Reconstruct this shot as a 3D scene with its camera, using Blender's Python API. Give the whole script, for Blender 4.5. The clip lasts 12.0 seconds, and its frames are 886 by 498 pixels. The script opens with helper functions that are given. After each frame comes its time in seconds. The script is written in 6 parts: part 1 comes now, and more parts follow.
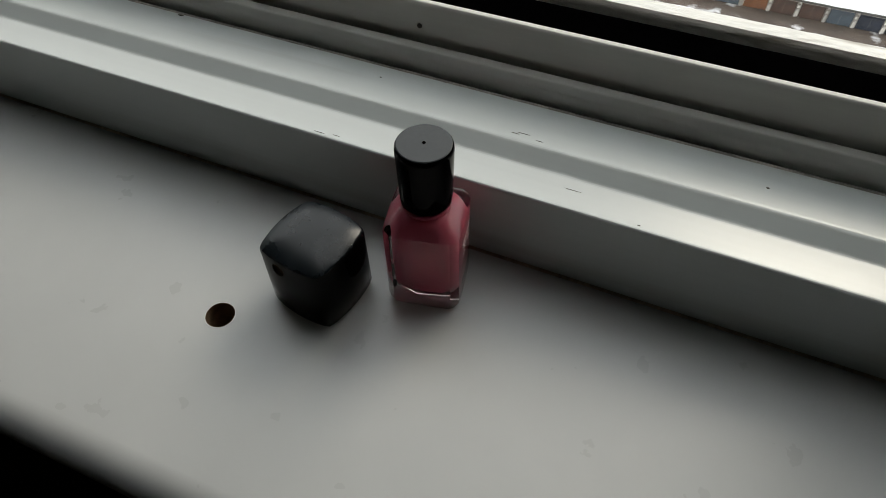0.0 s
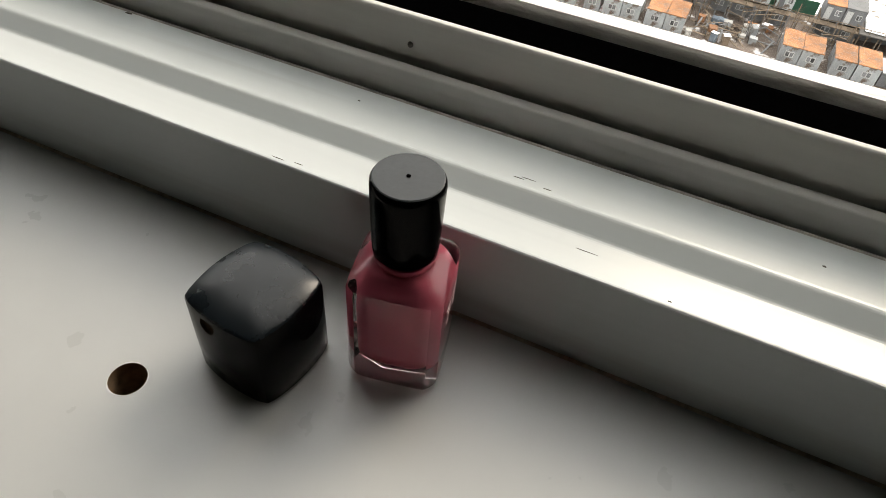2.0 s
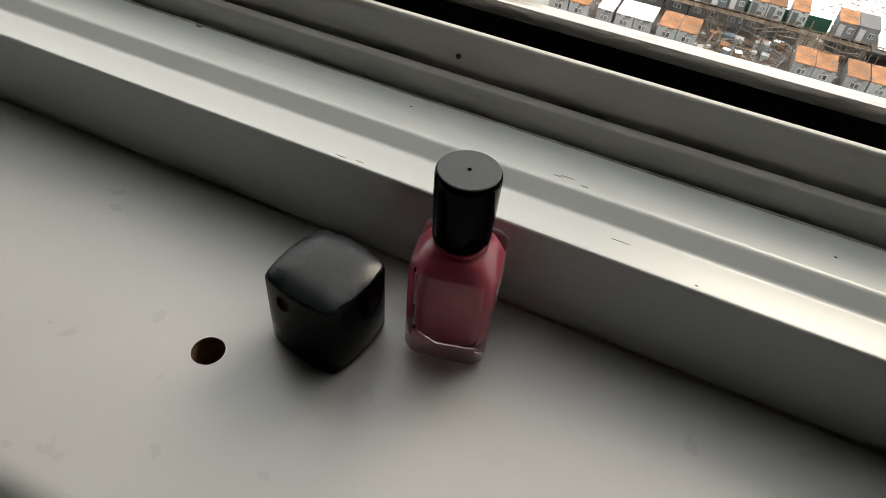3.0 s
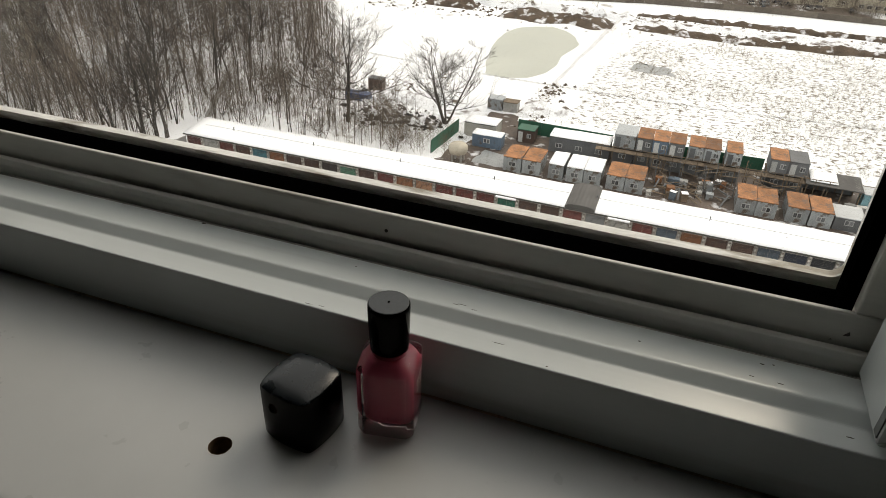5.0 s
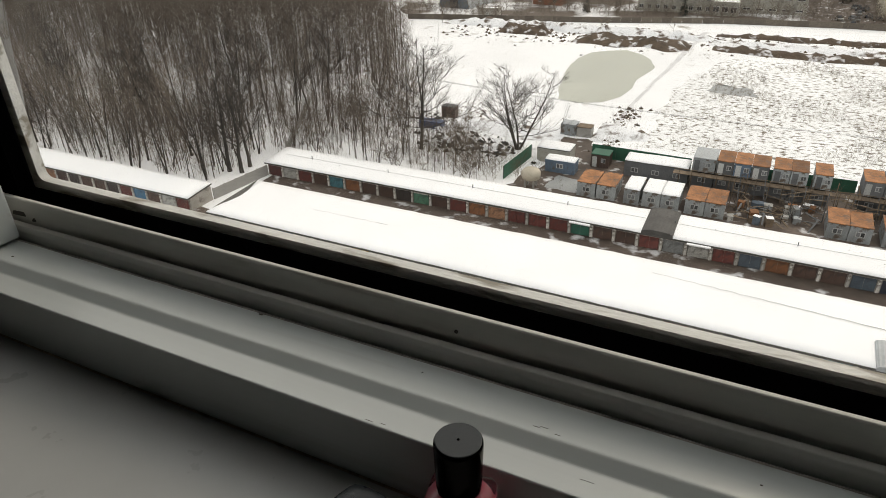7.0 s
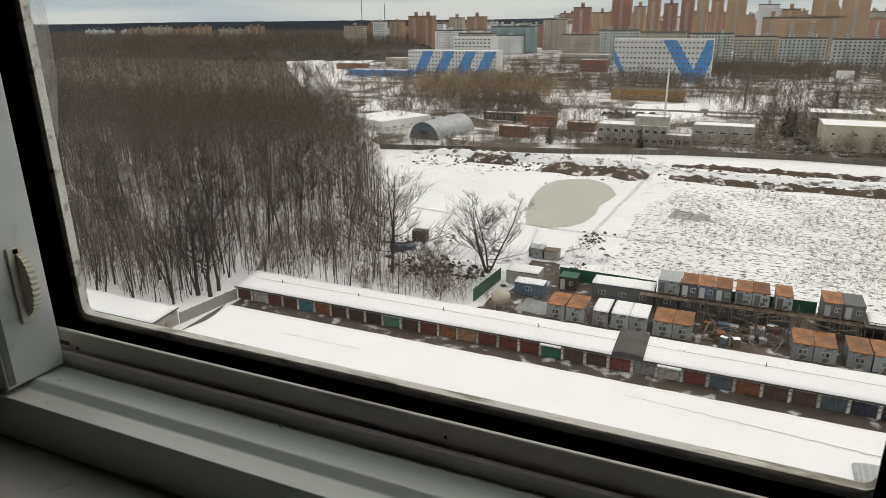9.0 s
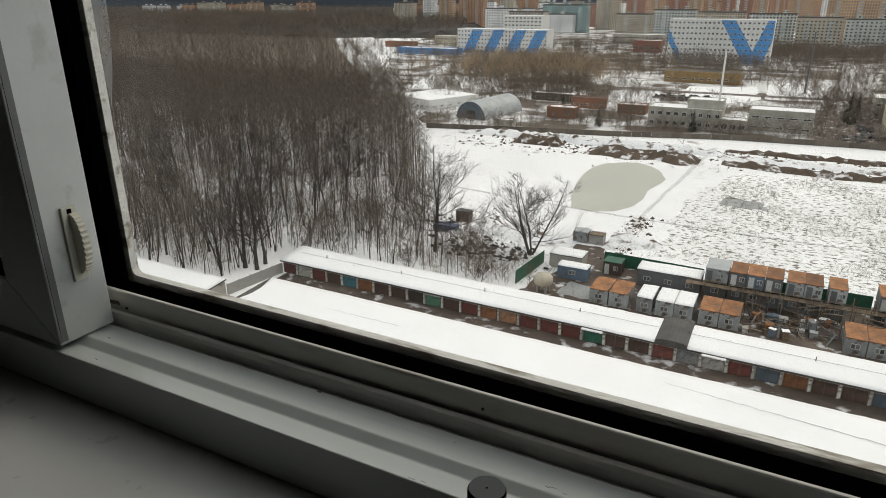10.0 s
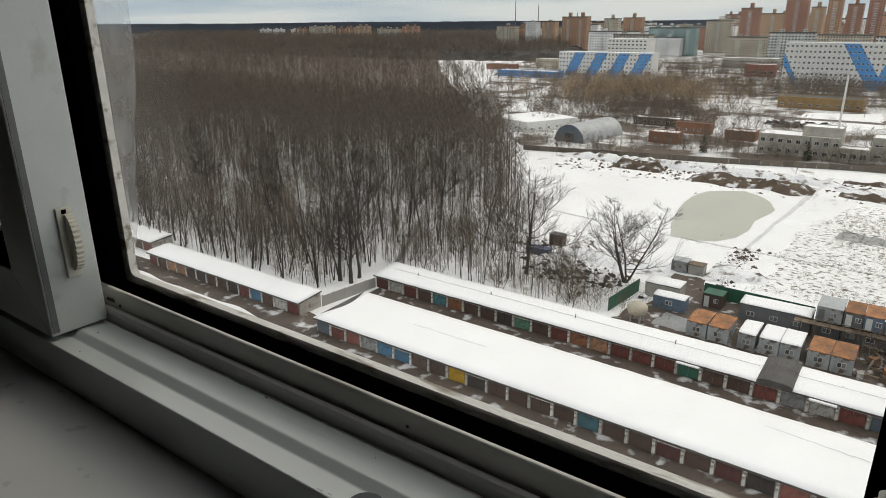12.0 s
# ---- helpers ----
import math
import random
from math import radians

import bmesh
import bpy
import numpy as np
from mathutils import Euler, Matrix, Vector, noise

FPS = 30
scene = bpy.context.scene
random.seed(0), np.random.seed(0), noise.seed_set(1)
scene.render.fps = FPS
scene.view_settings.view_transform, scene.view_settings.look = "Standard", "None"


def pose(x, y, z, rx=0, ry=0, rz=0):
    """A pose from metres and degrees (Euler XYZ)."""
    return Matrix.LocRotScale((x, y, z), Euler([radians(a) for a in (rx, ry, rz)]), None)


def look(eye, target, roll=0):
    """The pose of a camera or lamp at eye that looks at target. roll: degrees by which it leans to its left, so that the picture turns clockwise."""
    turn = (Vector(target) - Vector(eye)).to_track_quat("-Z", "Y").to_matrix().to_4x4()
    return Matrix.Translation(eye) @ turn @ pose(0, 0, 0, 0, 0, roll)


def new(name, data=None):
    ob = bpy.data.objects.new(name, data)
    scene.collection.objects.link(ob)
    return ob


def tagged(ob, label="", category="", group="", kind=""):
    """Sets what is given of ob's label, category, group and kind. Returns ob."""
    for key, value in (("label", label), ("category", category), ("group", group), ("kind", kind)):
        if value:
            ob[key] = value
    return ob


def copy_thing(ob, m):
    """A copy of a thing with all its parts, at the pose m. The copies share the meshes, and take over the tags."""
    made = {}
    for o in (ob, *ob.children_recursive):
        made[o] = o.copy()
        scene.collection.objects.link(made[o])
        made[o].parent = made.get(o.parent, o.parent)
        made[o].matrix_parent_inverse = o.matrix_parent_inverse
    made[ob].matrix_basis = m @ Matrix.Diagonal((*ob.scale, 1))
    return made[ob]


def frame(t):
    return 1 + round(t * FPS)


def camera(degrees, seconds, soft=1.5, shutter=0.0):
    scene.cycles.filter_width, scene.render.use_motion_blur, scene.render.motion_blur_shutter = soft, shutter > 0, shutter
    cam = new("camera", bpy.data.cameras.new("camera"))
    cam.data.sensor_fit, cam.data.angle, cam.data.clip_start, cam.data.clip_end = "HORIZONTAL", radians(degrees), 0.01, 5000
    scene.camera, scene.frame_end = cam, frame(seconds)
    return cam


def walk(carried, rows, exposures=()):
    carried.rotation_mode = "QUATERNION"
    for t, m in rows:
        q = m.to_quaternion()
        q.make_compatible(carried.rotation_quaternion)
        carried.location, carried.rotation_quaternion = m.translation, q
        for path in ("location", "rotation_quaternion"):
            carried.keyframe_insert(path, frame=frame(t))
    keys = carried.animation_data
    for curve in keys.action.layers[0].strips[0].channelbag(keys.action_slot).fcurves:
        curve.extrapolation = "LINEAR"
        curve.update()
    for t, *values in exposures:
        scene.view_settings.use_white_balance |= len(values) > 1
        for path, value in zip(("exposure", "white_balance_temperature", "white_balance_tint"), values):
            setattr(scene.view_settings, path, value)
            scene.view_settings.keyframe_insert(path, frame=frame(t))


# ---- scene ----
cam = camera(67.3, 12.0, 0.6)
PATH = [
    (0, (0.07, -0.144, 0.212), (-0.441, 1.0, -1.347), -1.0),
    (0.5, (0.043, -0.104, 0.144), (-0.316, 1.063, -1.44), 10.2),
    (1, (0.049, -0.111, 0.162), (-0.373, 1.137, -1.343), 8.2),
    (1.5, (0.053, -0.119, 0.172), (-0.431, 1.162, -1.286), 6.1),
    (2, (0.053, -0.115, 0.175), (-0.423, 1.181, -1.272), 6.0),
    (2.5, (0.045, -0.117, 0.174), (-0.434, 1.181, -1.27), 7.1),
    (2.7, (0.044, -0.122, 0.176), (-0.453, 1.167, -1.27), 6.6),
    (4.3, (0.114, -0.236, 0.233), (-0.37, 1.321, -0.925), 2.9),
    (4.5, (0.116, -0.233, 0.233), (-0.359, 1.333, -0.916), 2.9),
    (5, (0.103, -0.219, 0.246), (-0.47, 1.382, -0.808), 2.0),
    (5.5, (0.089, -0.205, 0.244), (-0.642, 1.316, -0.829), -1.6),
    (6, (0.074, -0.152, 0.228), (-0.681, 1.298, -0.924), -2.6),
    (6.5, (0.075, -0.161, 0.239), (-0.733, 1.315, -0.842), -2.2),
    (8.5, (0.104, -0.212, 0.3), (-0.519, 1.544, -0.426), -1.5),
    (9, (0.106, -0.247, 0.302), (-0.661, 1.48, -0.353), -0.6),
    (9.5, (0.109, -0.233, 0.296), (-0.704, 1.458, -0.396), -1.2),
    (10, (0.105, -0.244, 0.294), (-0.77, 1.408, -0.416), -0.2),
    (10.5, (0.107, -0.253, 0.297), (-0.762, 1.398, -0.424), -1.3),
    (11, (0.097, -0.261, 0.294), (-0.749, 1.407, -0.414), -0.7),
    (11.5, (0.135, -0.269, 0.299), (-0.742, 1.419, -0.321), -1.7),
    (12, (0.186, -0.19, 0.288), (-0.934, 1.334, -0.362), -0.4),
]
EXPOSURE = [(0.0, 0.76, 7500, 8), (0.3, 1.22, 7750, 10), (0.5, 1.58, 8050, 12), (1.5, 1.55, 8050, 11), (2.0, 1.37, 8100, 11), (2.7, 1.10, 8100, 11), (4.3, 0.64, 8100, 10), (5.0, 0.26, 8150, 10), (6.0, 0.10, 8100, 10), (6.7, 0.03, 8050, 10), (8.3, -0.27, 8050, 10), (9.3, -0.26, 7850, 9), (11.0, -0.12, 7750, 8), (12.0, -0.17, 7750, 9)]
walk(cam, [(t, look(eye, target, roll)) for t, eye, target, roll in PATH], EXPOSURE)


# ---- world, sun and sky ----
GROUND = -48.0
world = bpy.data.worlds.new("overcast_sky")
scene.world = world
world.use_nodes = True
wn, wl = world.node_tree.nodes, world.node_tree.links
wn.clear()
sky = wn.new("ShaderNodeTexSky")
sky.sky_type = "NISHITA"
sky.sun_disc = False
sky.sun_elevation, sky.sun_rotation = radians(38), radians(20)
sky.air_density, sky.dust_density = 1.0, 1.5
co = wn.new("ShaderNodeTexCoord")
mp = wn.new("ShaderNodeMapping")
mp.inputs["Scale"].default_value = (1.2, 1.2, 14.0)
nz = wn.new("ShaderNodeTexNoise")
nz.inputs["Scale"].default_value, nz.inputs["Detail"].default_value = 2.2, 6.0
rp = wn.new("ShaderNodeMapRange")
rp.inputs["From Min"].default_value, rp.inputs["From Max"].default_value = 0.35, 0.6
rp.inputs["To Min"].default_value, rp.inputs["To Max"].default_value = 0.0, 1.0
# streaks of blue-grey and pale cloud low down, even cloud overhead, a little clear sky through it
streak = wn.new("ShaderNodeMix")
streak.data_type = "RGBA"
streak.inputs["A"].default_value, streak.inputs["B"].default_value = (5.6, 7.6, 9.9, 1), (8.9, 10.3, 11.7, 1)
high = wn.new("ShaderNodeMapRange")
high.inputs["From Min"].default_value, high.inputs["From Max"].default_value = 0.10, 0.35
cloud = wn.new("ShaderNodeMix")
cloud.data_type = "RGBA"
cloud.inputs["B"].default_value = (8.75, 9.6, 10.8, 1)
mx = wn.new("ShaderNodeMix")
mx.data_type = "RGBA"
mx.inputs["Factor"].default_value = 0.92
# an overcast sky is darker towards the horizon than overhead
sx = wn.new("ShaderNodeSeparateXYZ")
gr = wn.new("ShaderNodeMapRange")
gr.inputs["From Min"].default_value, gr.inputs["From Max"].default_value = 0.0, 1.0
gr.inputs["To Min"].default_value, gr.inputs["To Max"].default_value = 0.80, 1.34
ml = wn.new("ShaderNodeVectorMath")
ml.operation = "SCALE"
bg = wn.new("ShaderNodeBackground")
bg.inputs["Strength"].default_value = 0.100
wo = wn.new("ShaderNodeOutputWorld")
wl.new(co.outputs["Generated"], mp.inputs["Vector"])
wl.new(mp.outputs["Vector"], nz.inputs["Vector"])
wl.new(nz.outputs["Fac"], rp.inputs["Value"])
wl.new(co.outputs["Generated"], sx.inputs["Vector"])
wl.new(rp.outputs["Result"], streak.inputs["Factor"])
wl.new(sx.outputs["Z"], high.inputs["Value"])
wl.new(high.outputs["Result"], cloud.inputs["Factor"])
wl.new(streak.outputs["Result"], cloud.inputs["A"])
wl.new(sky.outputs["Color"], mx.inputs["A"])
wl.new(cloud.outputs["Result"], mx.inputs["B"])
wl.new(sx.outputs["Z"], gr.inputs["Value"])
wl.new(mx.outputs["Result"], ml.inputs[0])
wl.new(gr.outputs["Result"], ml.inputs["Scale"])
wl.new(ml.outputs["Vector"], bg.inputs["Color"])
wl.new(bg.outputs["Background"], wo.inputs["Surface"])

sun = new("sun", bpy.data.lights.new("sun", "SUN"))
sun.data.energy, sun.data.angle, sun.data.color = 0.7, radians(25), (1.0, 0.97, 0.92)
sun.matrix_world = look((20, 60, 50), (0, 0, 0))


# ---- materials ----
def mat(name, base, rough=0.6, vary=0.15, scale=8.0, fine=0.05, bump=0.1, metal=0.0, stain=None, stain_at=0.62, stain_scale=2.0, stretch=(1, 1, 1), rand=0.0, spec=0.5, coat=0.0, bump_dist=0.002, rvary=0.07, drift=None):
    """A painted or natural surface: tone drifting at two scales, stains with soft edges, fine relief."""
    m = bpy.data.materials.new(name)
    m.use_nodes = True
    n, l = m.node_tree.nodes, m.node_tree.links
    b = n["Principled BSDF"]
    b.inputs["Metallic"].default_value = metal
    b.inputs["Specular IOR Level"].default_value = spec
    b.inputs["Coat Weight"].default_value = coat
    tc, mpn = n.new("ShaderNodeTexCoord"), n.new("ShaderNodeMapping")
    mpn.inputs["Scale"].default_value = stretch
    l.new(tc.outputs["Object"], mpn.inputs["Vector"])

    def noise_tex(sc, detail):
        t = n.new("ShaderNodeTexNoise")
        t.inputs["Scale"].default_value, t.inputs["Detail"].default_value = sc, detail
        l.new(mpn.outputs["Vector"], t.inputs["Vector"])
        return t.outputs["Fac"]

    def span(sock, lo, hi, a, z):
        r = n.new("ShaderNodeMapRange")
        for key, value in (("From Min", lo), ("From Max", hi), ("To Min", a), ("To Max", z)):
            r.inputs[key].default_value = value
        l.new(sock, r.inputs["Value"])
        return r.outputs["Result"]

    def times(a, c):
        k = n.new("ShaderNodeMath")
        k.operation = "MULTIPLY"
        l.new(a, k.inputs[0])
        l.new(c, k.inputs[1])
        return k.outputs[0]

    big, small = noise_tex(scale, 4), noise_tex(scale * 9, 5)
    tone = times(span(big, 0.3, 0.7, 1 - vary, 1 + vary), span(small, 0.3, 0.7, 1 - fine, 1 + fine))
    if rand:
        info = n.new("ShaderNodeObjectInfo")
        tone = times(tone, span(info.outputs["Random"], 0, 1, 1 - rand, 1 + rand))
    hsv = n.new("ShaderNodeHueSaturation")
    hsv.inputs["Color"].default_value = (*base, 1)
    l.new(tone, hsv.inputs["Value"])
    colour = hsv.outputs["Color"]
    if stain:
        mxn = n.new("ShaderNodeMix")
        mxn.data_type = "RGBA"
        mxn.inputs["B"].default_value = (*stain, 1)
        blot = noise_tex(stain_scale, 8)
        if drift:  # the second cover grows thicker towards smaller y
            sep, sumn = n.new("ShaderNodeSeparateXYZ"), n.new("ShaderNodeMath")
            l.new(tc.outputs["Object"], sep.inputs["Vector"])
            l.new(span(sep.outputs["Y"], drift[0], drift[1], drift[2], 0), sumn.inputs[0])
            l.new(blot, sumn.inputs[1])
            blot = sumn.outputs[0]
        l.new(span(blot, stain_at - 0.05, stain_at + 0.06, 0, 1), mxn.inputs["Factor"])
        l.new(colour, mxn.inputs["A"])
        colour = mxn.outputs["Result"]
    l.new(colour, b.inputs["Base Color"])
    l.new(span(small, 0.3, 0.7, max(rough - rvary, 0.02), min(rough + rvary, 1)), b.inputs["Roughness"])
    if bump:
        bp = n.new("ShaderNodeBump")
        bp.inputs["Strength"].default_value, bp.inputs["Distance"].default_value = bump, bump_dist
        l.new(small, bp.inputs["Height"])
        l.new(bp.outputs["Normal"], b.inputs["Normal"])
    return m


def glass_mat(name, tint=(1, 1, 1), gloss=0.05, rough=0.0):
    """Thin clear glass: light goes straight on, with a mirror share that grows at glancing angles."""
    m = bpy.data.materials.new(name)
    m.use_nodes = True
    n, l = m.node_tree.nodes, m.node_tree.links
    n.remove(n["Principled BSDF"])
    tr, gl, fr, mxs = n.new("ShaderNodeBsdfTransparent"), n.new("ShaderNodeBsdfGlossy"), n.new("ShaderNodeLayerWeight"), n.new("ShaderNodeMixShader")
    pw, ad = n.new("ShaderNodeMath"), n.new("ShaderNodeMath")
    pw.operation, ad.operation = "POWER", "MULTIPLY_ADD"
    pw.inputs[1].default_value, ad.inputs[1].default_value, ad.inputs[2].default_value = 5.0, 0.6, 0.02
    tr.inputs["Color"].default_value = (*tint, 1)
    gl.inputs["Roughness"].default_value = rough
    l.new(fr.outputs["Facing"], pw.inputs[0])
    l.new(pw.outputs[0], ad.inputs[0])
    l.new(ad.outputs[0], mxs.inputs["Fac"])
    l.new(tr.outputs["BSDF"], mxs.inputs[1])
    l.new(gl.outputs["BSDF"], mxs.inputs[2])
    l.new(mxs.outputs["Shader"], n["Material Output"].inputs["Surface"])
    return m


M = {}
M["sill"] = mat("sill_laminate", (0.500, 0.512, 0.507), 0.33, 0.03, 6, 0.015, 0.03)
M["chip"] = mat("raw_chipboard", (0.17, 0.11, 0.065), 0.9, 0.3, 300, 0.2, 0.4)
M["upvc"] = mat("white_window_plastic", (0.55, 0.585, 0.58), 0.30, 0.03, 30, 0.015, 0.004, stain=(0.46, 0.475, 0.46), stain_at=0.66, stain_scale=45, stretch=(0.03, 1, 1), rvary=0.015, spec=0.75)
M["upvc_dirty"] = mat("dusty_window_plastic", (0.63, 0.62, 0.585), 0.6, 0.07, 30, 0.04, 0.02, stain=(0.34, 0.315, 0.275), stain_at=0.66, stain_scale=40, stretch=(0.12, 1, 1), spec=0.15)
M["bead"] = mat("weathered_outer_bead", (0.66, 0.65, 0.615), 0.55, 0.12, 60, 0.12, 0.3, stain=(0.27, 0.24, 0.19), stain_at=0.58, stain_scale=90, stretch=(0.25, 1, 1))
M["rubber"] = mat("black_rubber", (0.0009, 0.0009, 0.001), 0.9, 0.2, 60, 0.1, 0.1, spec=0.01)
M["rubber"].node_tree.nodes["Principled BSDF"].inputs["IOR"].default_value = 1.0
M["speck"] = mat("dark_grime", (0.10, 0.088, 0.075), 0.8, 0.2, 200)
M["grip"] = mat("cream_plastic", (0.62, 0.60, 0.52), 0.4, 0.06, 60, 0.04, 0.05)
M["pane"] = glass_mat("window_glass")
# near-black wall and floor colours keep bounced light off the window's room side
M["wall"] = mat("low_bounce_wall", (0.05, 0.045, 0.04), 0.95, 0.08, 2, 0.05, 0.2, spec=0.2)
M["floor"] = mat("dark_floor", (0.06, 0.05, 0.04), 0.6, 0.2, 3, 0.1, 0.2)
M["black_gloss"] = mat("glossy_black_plastic", (0.0010, 0.0011, 0.0012), 0.14, 0.1, 60, 0.05, 0.0, spec=0.05)
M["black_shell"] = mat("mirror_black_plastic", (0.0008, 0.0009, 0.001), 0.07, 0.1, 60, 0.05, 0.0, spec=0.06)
# bluer and lighter than the shell: the sky's reflection is put into this colour
M["satin_sky_tint"] = mat("satin_black_sky_tint", (0.0058, 0.0088, 0.0112), 0.28, 0.1, 12, 0.02, 0.0, spec=0.34)
M["cap_top"] = mat("grey_black_cap_top", (0.0095, 0.0138, 0.0158), 0.42, 0.08, 80, 0.05, 0.02)
M["polish"] = mat("pink_nail_polish", (0.47, 0.100, 0.148), 0.5, 0.05, 60, 0.03, 0.0, spec=0.15)
M["print"] = mat("white_print", (0.7, 0.6, 0.6), 0.5)

M["snow"] = mat("snow", (0.92, 0.925, 0.935), 0.75, 0.03, 0.15, 0.02, 0.3, bump_dist=0.1)
M["ground"] = mat("snowy_ground", (0.90, 0.905, 0.915), 0.85, 0.05, 0.03, 0.04, 0.5, stain=(0.25, 0.22, 0.18), stain_at=0.70, stain_scale=0.12, bump_dist=0.3)
M["field"] = mat("rough_snow_field", (0.88, 0.885, 0.89), 0.85, 0.06, 0.05, 0.06, 0.9, stain=(0.17, 0.14, 0.105), stain_at=0.58, stain_scale=1.25, stretch=(0.6, 0.85, 1), bump_dist=0.4)
M["mud"] = mat("wet_mud_and_asphalt", (0.098, 0.074, 0.060), 0.75, 0.35, 0.2, 0.25, 0.6, stain=(0.62, 0.62, 0.63), stain_at=0.615, stain_scale=0.42, bump_dist=0.1)
M["earth"] = mat("bare_brown_earth", (0.095, 0.068, 0.048), 0.95, 0.35, 0.3, 0.3, 0.8, stain=(0.75, 0.75, 0.77), stain_at=0.60, stain_scale=0.35, bump_dist=0.3)
M["ice"] = mat("grey_pond_ice", (0.47, 0.475, 0.41), 0.4, 0.10, 0.05, 0.04, 0.05)
M["puddle"] = mat("slushy_puddle", (0.30, 0.31, 0.31), 0.4, 0.2, 0.2, 0.1, 0.1)
M["bark"] = mat("dark_bark", (0.062, 0.054, 0.047), 0.95, 0.3, 1.0, 0.2, 0.5, rand=0.3)
M["twig"] = mat("brown_twigs", (0.165, 0.134, 0.108), 0.95, 0.25, 0.5, 0.2, 0.0, rand=0.25)
M["wood_far"] = mat("far_bare_woods", (0.155, 0.125, 0.102), 0.95, 0.3, 0.02, 0.25, 0.0)
M["garage_wall"] = mat("pale_garage_brick", (0.42, 0.39, 0.35), 0.9, 0.2, 0.6, 0.15, 0.4, stain=(0.2, 0.17, 0.15), stain_at=0.62, stain_scale=0.7)
M["post"] = mat("whitewashed_pillar", (0.62, 0.60, 0.56), 0.9, 0.2, 1.5, 0.15, 0.3, rand=0.3, stain=(0.22, 0.19, 0.165), stain_at=0.55, stain_scale=2)
M["felt"] = mat("roofing_felt", (0.10, 0.095, 0.09), 0.9, 0.2, 0.5, 0.2, 0.3)
M["concrete"] = mat("grey_concrete", (0.36, 0.35, 0.33), 0.9, 0.15, 0.3, 0.1, 0.3, stain=(0.2, 0.19, 0.18), stain_at=0.62, stain_scale=0.4)
DOOR = dict(red=(0.185, 0.052, 0.042), dred=(0.115, 0.036, 0.032), brown=(0.105, 0.06, 0.045), dbrown=(0.05, 0.038, 0.034), grey=(0.30, 0.31, 0.31), white=(0.50, 0.49, 0.46),
            blue=(0.08, 0.24, 0.40), yellow=(0.62, 0.36, 0.02), teal=(0.06, 0.20, 0.24), green=(0.09, 0.24, 0.16), dgreen=(0.035, 0.19, 0.13), orange=(0.29, 0.12, 0.055),
            navy_blue=(0.03, 0.06, 0.15), ochre=(0.40, 0.25, 0.10), pink=(0.36, 0.13, 0.10), tan=(0.42, 0.22, 0.13), slate=(0.12, 0.16, 0.20), navy=(0.035, 0.045, 0.07), aqua=(0.22, 0.42, 0.46), black=(0.03, 0.032, 0.035))
for key, value in DOOR.items():
    value = tuple(v * 0.88 + 0.012 for v in value)
    M["door_" + key] = mat("painted_steel_" + key, value, 0.55, 0.25, 0.8, 0.2, 0.2, rand=0.2, stain=tuple(v * 0.5 + 0.025 for v in value), stain_at=0.55, stain_scale=1.6)
M["rust"] = mat("rusty_orange_roof", (0.285, 0.128, 0.058), 0.85, 0.3, 0.6, 0.25, 0.3, rand=0.35, stain=(0.15, 0.10, 0.075), stain_at=0.57, stain_scale=0.9)
M["cabin"] = mat("grey_cabin_steel", (0.34, 0.365, 0.375), 0.6, 0.15, 0.7, 0.1, 0.2, rand=0.25, stain=(0.13, 0.10, 0.08), stain_at=0.58, stain_scale=1.2)
M["cabin_blue"] = mat("blue_steel", (0.12, 0.17, 0.23), 0.6, 0.15, 0.7, 0.1, 0.2, stain=(0.12, 0.10, 0.09), stain_at=0.64, stain_scale=1.2)
M["cabin_dark"] = mat("dark_grey_steel", (0.13, 0.135, 0.14), 0.7, 0.15, 0.7, 0.1, 0.2, rand=0.2)
M["frame_white"] = mat("white_frames", (0.68, 0.68, 0.66), 0.6, 0.1, 1.0)
M["frame_grey"] = mat("dull_pale_frames", (0.46, 0.47, 0.46), 0.6, 0.1, 1.0, rand=0.2)
M["pale_glass"] = mat("sky_lit_window", (0.05, 0.055, 0.065), 0.2, 0.2, 0.3, rand=0.35)
M["litter"] = mat("leaf_litter_and_snow", (0.15, 0.122, 0.10), 0.95, 0.3, 0.1, 0.2, 0.4, stain=(0.74, 0.75, 0.77), stain_at=0.66, stain_scale=0.5, drift=(145, 330, 0.30), bump_dist=0.2)
M["litter_snow"] = mat("patchy_snow_and_litter", (0.78, 0.79, 0.81), 0.95, 0.1, 0.1, 0.1, 0.4, stain=(0.16, 0.13, 0.105), stain_at=0.54, stain_scale=0.5, bump_dist=0.2)
M["dirty_snow"] = mat("snow_heaps_with_earth", (0.80, 0.81, 0.83), 0.9, 0.08, 0.2, 0.08, 0.6, stain=(0.12, 0.088, 0.066), stain_at=0.58, stain_scale=0.30, bump_dist=0.3)
M["dark_glass"] = mat("dark_window", (0.035, 0.04, 0.048), 0.15, 0.2, 0.3, rand=0.4)
M["cabin_glass"] = mat("curtained_cabin_window", (0.13, 0.135, 0.14), 0.3, 0.3, 0.9, 0.2, 0.0, rand=0.8)
M["timber"] = mat("scaffold_timber", (0.165, 0.122, 0.085), 0.9, 0.3, 1.0, 0.2, 0.2, rand=0.3)
M["fence_green"] = mat("green_hoarding", (0.025, 0.115, 0.07), 0.6, 0.15, 0.6, 0.1, 0.2, rand=0.1)
M["tank"] = mat("beige_tank", (0.46, 0.41, 0.33), 0.6, 0.15, 0.8, 0.1, 0.2)
